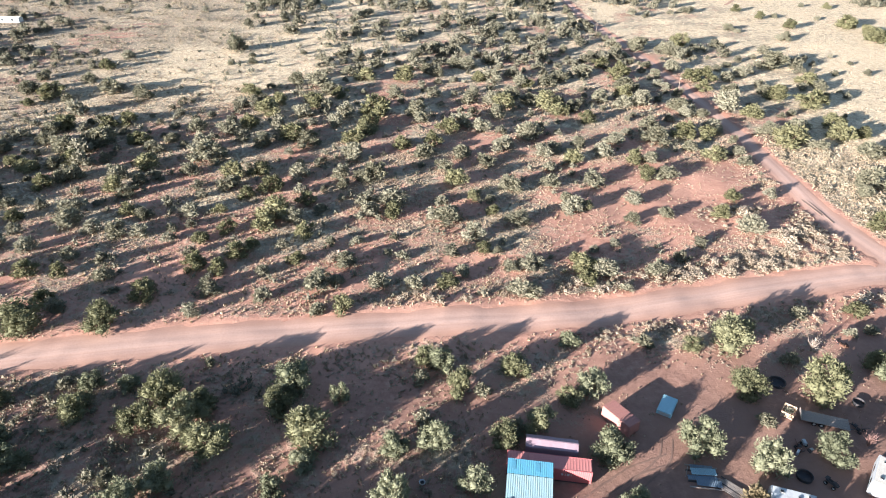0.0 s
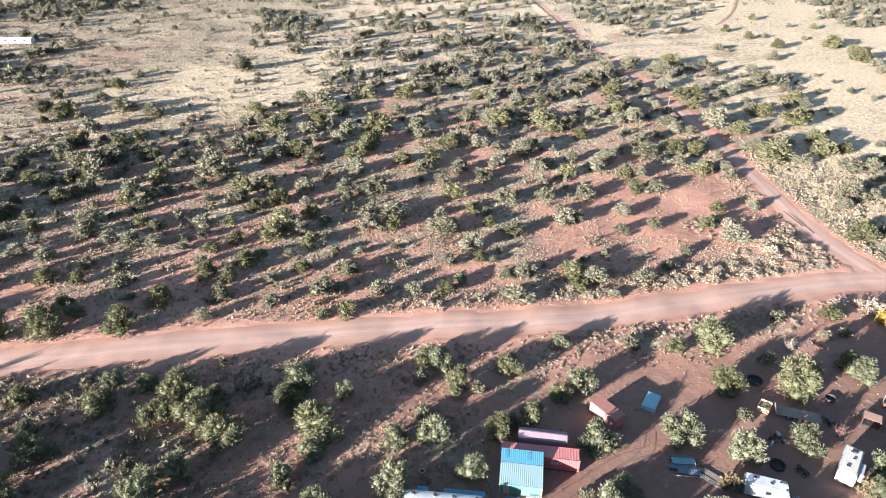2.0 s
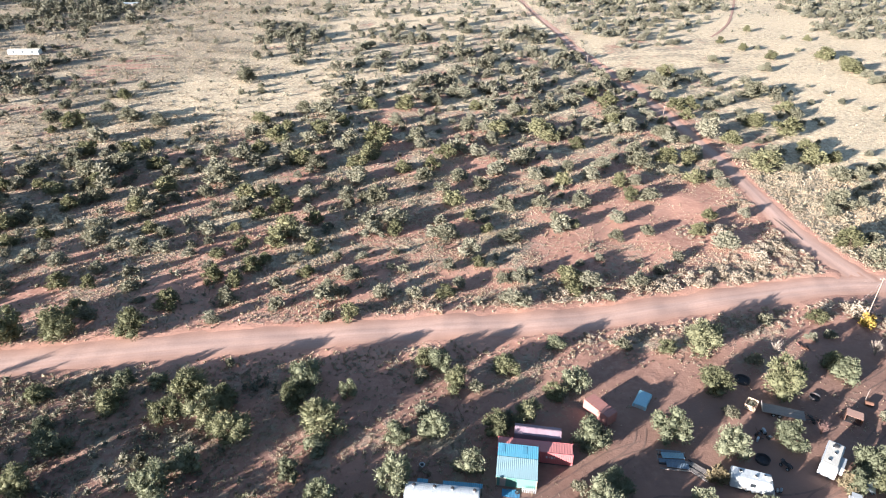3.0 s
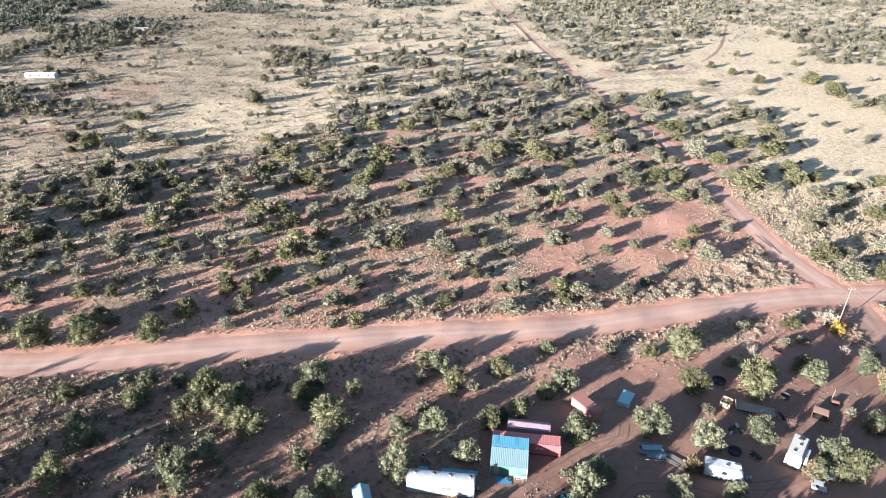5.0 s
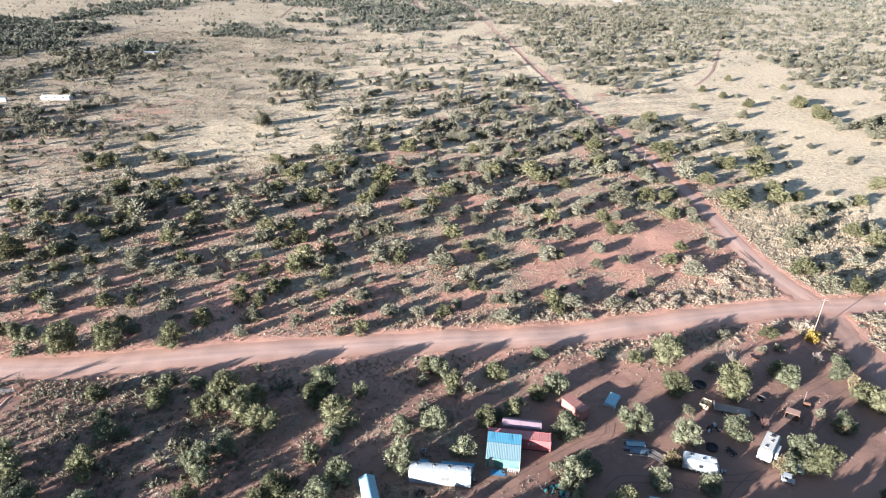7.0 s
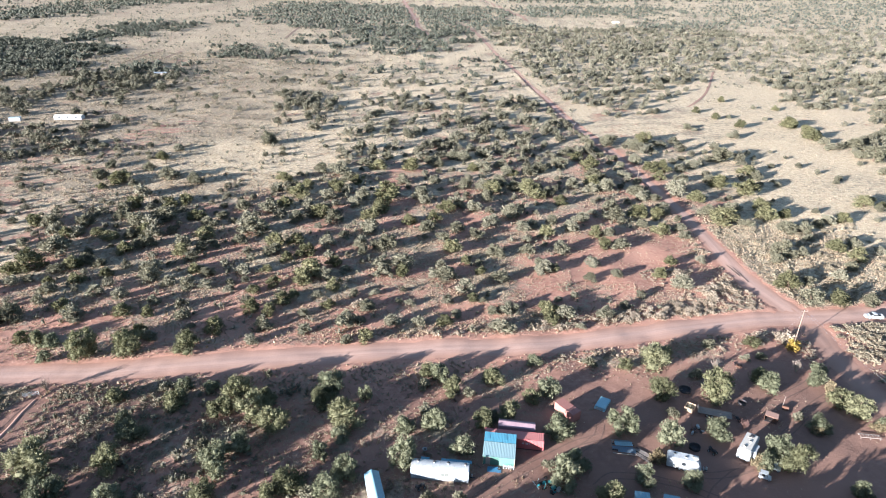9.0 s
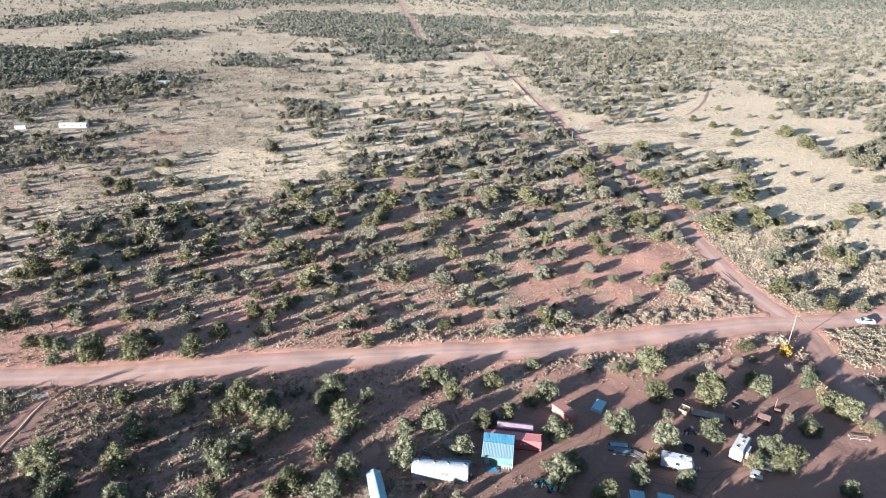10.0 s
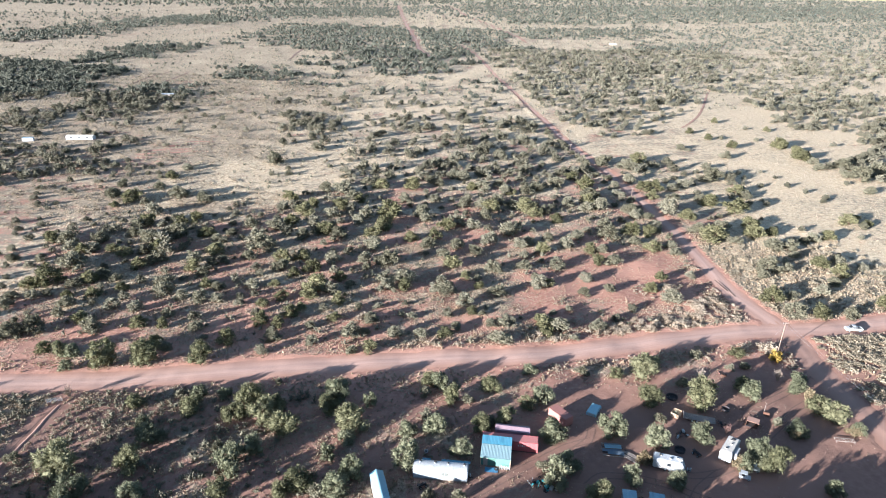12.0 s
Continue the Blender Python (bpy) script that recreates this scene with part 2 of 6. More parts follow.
TRACK = (smooth_line(WEST_TRACK, 5.0), 1.9)


def waves(x, y, size, seed):
    """Smooth rolling numbers from about -1 to 1, features about size metres across."""
    r = np.random.RandomState(seed)
    total = np.zeros(np.shape(x))
    for _ in range(9):
        a, k, f = r.uniform(0, 6.283), r.uniform(0.6, 1.7) * 6.283 / (2.2 * size), r.uniform(0, 6.283)
        total = total + np.sin(k * (x * math.cos(a) + y * math.sin(a)) + f)
    return total / 3.6


def land(x, y):
    """Height of the open ground."""
    x, y = np.asarray(x, float), np.asarray(y, float)
    return 0.16 * waves(x, y, 14, 3) + 0.05 * waves(x, y, 3.5, 4)


def sunk(x, y):
    """Height of the ground sheet: sunk under the roads, with low banks beside them."""
    z = land(x, y)
    for line, half in ROADS:
        d = from_line(x, y, line)
        half = half_at(half, y)
        ragged = half + 0.55 * waves(x, y, 5, 7) + 0.3 * waves(x, y, 1.6, 8)
        z = z - 0.22 * np.clip((ragged - d) / 1.2, 0, 1)
        z = z + 0.15 * np.exp(-((d - half - 1.5) / 0.8) ** 2) * (0.6 + 0.6 * waves(x, y, 7, 9))
    west = np.interp(y, [p[1] for p in NORTH_ROAD], [p[0] for p in NORTH_ROAD]) - x
    bank = np.clip((y - 235) / 40, 0, 1) * np.clip((720 - y) / 60, 0, 1) * (0.8 + 0.3 * waves(x, y, 9, 12))
    return z + 0.6 * bank * np.exp(-((west - half_at(2.7, y) - 0.9) / 0.8) ** 2)


def inside(x, y, corners):
    c = np.array(corners, float)
    hit = np.zeros(np.shape(x), bool)
    for (ax, ay), (bx, by) in zip(c, np.roll(c, -1, 0)):
        cross = ((ay > y) != (by > y)) & (x < (bx - ax) * (y - ay) / ((by - ay) or 1e-9) + ax)
        hit ^= cross
    return hit


def softly(x, y, spot):
    """1 in the middle of an oval spot (x, y, half length, half breadth, degrees), 0 beyond it."""
    cx, cy, rx, ry, a = spot
    c, s = math.cos(radians(a)), math.sin(radians(a))
    u, v = (x - cx) * c + (y - cy) * s, -(x - cx) * s + (y - cy) * c
    return np.clip(1.6 - 1.25 * np.hypot(u / rx, v / ry) + 0.25 * waves(x, y, 12, 21), 0, 1)


GRASS_SPOTS = [(-120, 290, 70, 40, 28), (-90, 330, 70, 60, 50), (190, 330, 70, 95, -35), (150, 240, 40, 70, -20), (230, 470, 90, 60, 0),
               (-60, 530, 80, 40, 0), (40, 560, 50, 60, 0), (-500, 950, 350, 70, 10), (-230, 850, 120, 90, 0), (160, 195, 60, 22, 10), (430, 720, 340, 300, 0), (900, 1700, 800, 700, 0), (120, 205, 26, 30, 20)]
BARE_SPOTS = [(66, 196, 30, 22, 15), (45, 112, 34, 24, 0), (-162, 365, 16, 45, -12), (90, 130, 22, 22, 0), (85, 100, 30, 18, 0)]

# packed yard soil; the fourth spot darkens the soil to stand in for shade
YARD_SPOTS = [(40, 108, 42, 24, 0), (80, 116, 34, 26, 0), (2, 98, 36, 17, 0), (-82, 104, 46, 30, 0)]


def half_at(half, y):
    """Half the breadth of a road; the north road is broad at its mouth and narrows on the plain."""
    return half + (1.3 * np.clip((222 - y) / 40, 0, 1) - 1.3 * np.clip((y - 360) / 200, 0, 1) if half == 2.7 else 0.0)


def grass_at(x, y):
    far = np.clip((y - 230) / 190, 0, 1)
    g = 0.31 + 0.17 * np.clip((y - 152) / 30, 0, 1) + 0.37 * far + 0.12 * np.clip((-x - 10) / 90, 0, 1) * np.clip((y - 150) / 20, 0, 1) + 0.2 * waves(x, y, 10, 31) + 0.1 * waves(x, y, 30, 32)
    g = g * (1 - 0.1 * np.clip((-x - 60) / 150, 0, 1) * np.clip((2500 - y) / 900, 0, 1) * np.clip((y - 240) / 60, 0, 1))
    for k, s in enumerate(GRASS_SPOTS):
        g = g + (0.95 - g) * softly(x, y, s) * (0.4 if k == 0 else 0.8 if k == 1 else 1.0 if s[0] > 90 else 0.45)
    g = g + 0.22 * np.clip((-x - 85) / 40, 0, 1) * np.clip((150 - y) / 20, 0, 1)
    for k, s in enumerate(BARE_SPOTS):
        g = g + ((0.05 if k == 0 else 0.0) - g) * softly(x, y, s) * (np.clip(0.15 + 0.7 * waves(x + 0.8 * y, y - 0.3 * x, 5, 33), 0, 0.9) if k == 2 else 1.0)
    for line, half in ROADS + [TRACK]:
        d = from_line(x, y, line)
        g = g * np.clip((d - half_at(half, y) + 0.6) / (3.0 - 1.6 * np.clip((y - 360) / 200, 0, 1)), 0.0, 1.0)
    return np.clip(g, 0, 1)


def scrub_shade_at(x, y):
    """Cover of low grey-brown scrub in the dry grass: thick over the western plain, thin elsewhere. Far west it also
    carries wood shade.
    """
    s = np.clip((-x - 45) / 70, 0, 1) * np.clip((y - 225) / 40, 0, 1) * (0.85 - 0.5 * np.clip((y - 450) / 350, 0, 1))
    s = s * (1 - 0.6 * softly(x, y, (-85, 300, 55, 55, 40))) + 0.12 * np.clip((y - 480) / 150, 0, 1)
    # the last term darkens the ground west of x -150 as if woods shaded it
    return np.clip(s * (0.9 + 0.35 * waves(x, y, 25, 36)) + 0.12 + 0.2 * np.clip((-x - 150) / 80, 0, 1), 0, 1)


def graded(stops):
    """Grid lines: spacing grows from stop to stop (from, to, spacing)."""
    out = []
    for a, b, s in stops:
        out.extend(np.arange(a, b, s))
    out.append(stops[-1][1])
    return np.array(out)


def build_ground():
    xs = graded([(-30000, -5000, 2500), (-5000, -1000, 400), (-1000, -300, 30), (-300, -140, 8), (-140, 160, 1.3), (160, 320, 8), (320, 1000, 30), (1000, 5000, 400), (5000, 30000, 2500)])
    ys = graded([(-1500, -100, 200), (-100, 80, 12), (80, 215, 1.3), (215, 420, 4), (420, 1100, 16), (1100, 5000, 120), (5000, 30000, 2500)])
    gx, gy = np.meshgrid(xs, ys)
    x, y = gx.ravel(), gy.ravel()
    v = np.column_stack([x, y, sunk(x, y)])
    n, r = len(xs), len(ys)
    i = (np.arange(r - 1)[:, None] * n + np.arange(n - 1)[None, :]).ravel()
    quads = np.column_stack([i, i + 1, i + n + 1, i + n])
    me = big_mesh("ground", v, quads, GROUND, grass_at(x, y), "grass")
    # the soil colour is darkened south of the road as well
    yard = np.maximum(np.maximum.reduce([softly(x, y, s) for s in YARD_SPOTS]), 0.7 * np.clip((138 + 0.16 * x - y) / 14, 0, 1))
    me.attributes.new("packed_shade", "FLOAT", "POINT").data.foreach_set("value", yard.astype(np.float32))
    me.attributes.new("scrub", "FLOAT", "POINT").data.foreach_set("value", scrub_shade_at(x, y).astype(np.float32))
    me.polygons.foreach_set("use_smooth", np.ones(len(quads), bool))
    tagged(new("ground", me), "red desert soil with patches of dry straw grass", "ground", kind="structure")


def build_road(name, line, half, label, drop=0.07, rut=0.04, earth=ROAD):
    """A graded strip with two shallow wheel ruts."""
    step = np.gradient(line, axis=0)
    side = np.column_stack([-step[:, 1], step[:, 0]]) / np.hypot(step[:, 0], step[:, 1])[:, None]
    cols = np.linspace(-1, 1, 19)
    wide = (half_at(half, line[:, 1]) + 1.0 - 0.6 * np.clip((line[:, 1] - 360) / 200, 0, 1))[:, None] if half == 2.7 else half + 1.0
    x = line[:, None, 0] + side[:, None, 0] * cols[None, :] * wide
    y = line[:, None, 1] + side[:, None, 1] * cols[None, :] * wide
    z = land(x, y) - drop + 0.05 * (1 - cols[None, :] ** 2) - rut * np.exp(-((np.abs(cols[None, :]) * wide - 1.3) / 0.4) ** 2)
    n, r = len(cols), len(line)
    i = (np.arange(r - 1)[:, None] * n + np.arange(n - 1)[None, :]).ravel()
    me = big_mesh(name, np.column_stack([x.ravel(), y.ravel(), z.ravel()]), np.column_stack([i, i + n, i + n + 1, i + 1]), earth,
                  np.broadcast_to(np.abs(cols), x.shape).ravel(), "across")
    run = np.concatenate([[0], np.cumsum(np.hypot(*np.diff(line, axis=0).T))])
    for key, values in (("lane", np.broadcast_to(cols * half / 4.3, x.shape)), ("along", np.broadcast_to(run[:, None], x.shape))):
        me.attributes.new(key, "FLOAT", "POINT").data.foreach_set("value", values.ravel().astype(np.float32))
    me.polygons.foreach_set("use_smooth", np.ones(len(me.polygons), bool))
    tagged(new(name, me), label, "road", kind="structure")


build_ground()
build_road("road", smooth_line(MAIN_ROAD, 1.5), 4.3, "pale pink graded dirt road with wheel ruts")
build_road("road_north", smooth_line(NORTH_ROAD, 3.0), 2.7, "narrow red dirt road running to the horizon", 0.085)
build_road("road_far", smooth_line(FAR_ROAD, 20.0), 2.2, "faint dirt road on the far plain", -0.05)
build_road("road_plain", smooth_line(PLAIN_ROAD, 20.0), 3.0, "pink dirt road across the far plain", -0.05)
build_road("road_drive", smooth_line(YARD_DRIVE, 1.5), 4.0, "red dirt drive beside the yard", 0.10, earth=DRIVE)
for points, half, earth in (([(-302, 587), (-303, 622), (-306, 669), (-303, 719)], 0.4, TRACK_EARTH), ([(-276, 620), (-278, 663), (-280, 710)], 0.7, TRACK_EARTH), ([(-200, 850), (-207, 924), (-212, 995)], 0.8, TRACK_EARTH),
                            ([(170, 448), (177, 457), (199, 494), (223, 546), (250, 608), (269, 644)], -0.1, DRIVE)):
    build_road("track", smooth_line(points, 6.0), half, "faint vehicle track through dry grass", -0.12, 0.0, earth)


def wheel_tracks(points, label):
    """Two shallow pressed ribbons of soil left by a vehicle."""
    line = smooth_line(points, 0.8)
    step = np.gradient(line, axis=0)
    side = np.column_stack([-step[:, 1], step[:, 0]]) / np.hypot(step[:, 0], step[:, 1])[:, None]
    vs, fs, n = [], [], 0
    for off in (-0.82, 0.82):
        edge = [line + side * (off + k + 0.05 * waves(line[:, 0], line[:, 1], 1.5, 77)[:, None]) for k in (-0.15, -0.05, 0.05, 0.15)]
        for e, lift in zip(edge, (0.004, 0.016, 0.016, 0.004)):
            vs.append(np.column_stack([e, sunk(e[:, 0], e[:, 1]) + 0.012 + lift]))
        r = len(line)
        for c in range(3):
            i = n + c * r + np.arange(r - 1)
            fs.append(np.column_stack([i, i + r, i + r + 1, i + 1]))
        n += 4 * r
    me = big_mesh("wheel_track", np.vstack(vs), np.vstack(fs), TRACK_SOIL)
    tagged(new("wheel_track", me), label, "wheel track", kind="structure")


for points in ([(44, 105), (47.9, 103.4), (52.1, 101.2), (57.2, 101.6), (61.4, 103)], [(50, 94), (52.8, 97.6), (57.4, 101.2), (61.5, 103.4)], [(71, 111.2), (78.1, 117.1), (85.2, 123.5), (92, 128)],
               [(25, 104), (27.8, 107.2), (33.2, 112), (34.8, 116)], [(7.0, 95), (14.5, 100.5), (21.8, 105.6), (27.8, 109.6), (34, 112)], [(30, 98), (34, 101), (45, 99), (54, 94)],
               [(78.7, 125.8), (86, 130.2), (93.2, 135.8), (99, 141)]):
    wheel_tracks(points, "pressed wheel tracks in the red soil of the yard")
wheel_tracks(WEST_TRACK, "worn wheel tracks of a side track off the road")


# ---- plants ----
OCTA_V = np.array([(1, 0, 0), (0, 1, 0), (-1, 0, 0), (0, -1, 0), (0, 0, 1), (0, 0, -1)], float)
OCTA_F = np.array([(0, 1, 4), (1, 2, 4), (2, 3, 4), (3, 0, 4), (1, 0, 5), (2, 1, 5), (3, 2, 5), (0, 3, 5)])


def blades(rng, n, centres, radii, size, wide=0.3, rise=0.55):
    """Pointed leaf sprays that stand out and up from the lobes."""
    pick = rng.choice(len(centres), n, p=radii**2 / (radii**2).sum())
    way = rng.normal(size=(n, 3)) + np.array([0, 0, 0.3])
    way /= np.linalg.norm(way, axis=1)[:, None]
    foot = centres[pick] + way * np.array([1, 1, 1.15]) * (radii[pick] * rng.uniform(0.45, 0.98, n))[:, None]
    out = way + rng.normal(size=(n, 3)) * 0.35 + np.array([0, 0, rise])
    out /= np.linalg.norm(out, axis=1)[:, None]
    side = np.cross(out, rng.normal(size=(n, 3)))
    side /= np.linalg.norm(side, axis=1)[:, None]
    long = size * rng.uniform(0.6, 1.5, n)[:, None]
    i = np.arange(n)
    return np.vstack([foot - side * long * wide, foot + side * long * wide, foot + out * long]), np.column_stack([i, i + n, i + 2 * n])


def crown_arrays(seed, lobes, tufts, tall, spray, fat=1.0, core=0.72, wide=0.3):
    """A crown one metre wide: upright lobes of different size round a leaning stem, each a dark heart under many sprays."""
    rng = np.random.RandomState(seed)
    lean = rng.uniform(-0.08, 0.08, 2)
    centres, radii = [], []
    for k in range(lobes):
        a = 2.4 * k + rng.uniform(-0.6, 0.6)
        up = (k + 0.5) / lobes
        reach = (0.33 if lobes > 5 else 0.27 if lobes > 2 else 0.14) * math.sqrt(max(0.05, 1 - (up - 0.3) ** 2 * 1.9)) * rng.uniform(0.35, 1.15)
        radii.append(fat * rng.uniform(0.12, 0.23) * (1.1 - 0.35 * up) * min(2.5, max(1.0, (9 / lobes) ** 0.6)))
        centres.append((reach * math.cos(a) + lean[0] * up, reach * math.sin(a) + lean[1] * up, tall * (0.14 + 0.68 * up) + rng.uniform(-0.06, 0.06)))
    centres, radii = np.array(centres), np.array(radii)
    vs, fs, n = [], [], 0
    for c, r in zip(centres, radii):
        turn = Euler(rng.uniform(0, 3, 3)).to_matrix()
        v = (OCTA_V * rng.uniform(0.75, 1.25, (6, 1))) @ np.array(turn) * r * core
        vs.append(v * np.array([1, 1, 1.1]) + c), fs.append(OCTA_F + n)
        n += 6
    v, f = blades(rng, tufts, centres, radii, spray, wide)
    vs.append(v), fs.append(f + n)
    v = np.vstack(vs)
    v[:, 2] = np.maximum(v[:, 2], 0.02)
    return v, np.vstack(fs), centres


def trunk_mesh(name, seed, centres):
    """A short tapered stem that forks into limbs towards the lobes."""
    rng = np.random.RandomState(seed)
    fork = np.array((rng.uniform(-0.03, 0.03), rng.uniform(-0.03, 0.03), 0.13))
    verts, faces = [fork], []  # stem and limbs meet in this one place

    def limb(a, b, r0, r1, sides=4):
        way = (b - a) / np.linalg.norm(b - a)
        u = np.cross(way, (0.3, 0.9, 0.1))
        u /= np.linalg.norm(u)
        w = np.cross(way, u)
        k = len(verts)
        for at, r in ((0.06, r0), (1, r1)):
            for i in range(sides):
                q = 6.283 * i / sides
                verts.append(a + (b - a) * at + r * (u * math.cos(q) + w * math.sin(q)))
        for i in range(sides):
            j = (i + 1) % sides
            faces.append((0, k + j, k + i))
            faces.append((k + i, k + j, k + sides + j, k + sides + i))

    limb(fork, np.array((0, 0, -0.05)), 0.045, 0.055, 6)
    for c in centres[::3]:
        limb(fork, c, 0.028, 0.01)
    return mesh_of(name, verts, faces, BARK)


def plant_kinds(kind, material, seeds, lobes, tufts, tall, spray, fat=1.0):
    made = []
    for s in seeds:
        v, f, centres = crown_arrays(s, lobes + s % 4, tufts, tall * (0.92 + 0.05 * (s % 5)), spray, fat)
        made.append((big_mesh(kind + "_crown", v, f, material), trunk_mesh(kind + "_trunk", s, centres)))
    return made


KINDS = {
    "juniper": plant_kinds("juniper", JUNIPER, range(40, 52), 11, 1350, 0.92, 0.078, 1.08),
    "pinyon": plant_kinds("pinyon", PINYON, range(60, 68), 11, 1350, 1.0, 0.076, 1.08),
    "yard_juniper": plant_kinds("juniper", YARD_JUNIPER, range(200, 208), 16, 3300, 0.9, 0.046, 1.05),
    "yard_pinyon": plant_kinds("pinyon", YARD_PINYON, range(220, 226), 16, 3300, 0.96, 0.046, 1.05),
    "bush": plant_kinds("bush", JUNIPER, range(80, 86), 6, 520, 0.72, 0.12),
}
LABELS = {"juniper": ("grey-green rounded juniper tree on red soil", "juniper tree"), "pinyon": ("olive-green pinyon pine with a bushy crown", "pinyon tree"),
          "bush": ("small grey-green desert bush on red soil", "bush")}
plant_rng = random.Random(5)


def plant(kind, x, y, wide):
    crown, trunk = plant_rng.choice(KINDS["yard_" + kind if y < 146 and kind != "bush" else kind])
    tree = new(kind)
    tall = wide * (plant_rng.uniform(0.96, 1.17) if y < 110 and x > -20 else plant_rng.uniform(0.78, 0.98) if y < 146 else plant_rng.uniform(0.58, 0.76))
    tree.matrix_world = pose(x, y, float(sunk(np.array([x]), np.array([y]))[0]) - 0.03, 0, 0, plant_rng.uniform(0, 360)) @ Matrix.Diagonal((wide * 1.14, wide * plant_rng.uniform(0.98, 1.16), tall, 1))
    for name, me in (("trunk", trunk), ("crown", crown)):
        new(name, me).parent = tree
    label, category = LABELS[kind]
    tagged(tree, label, category, group=kind + " growth")


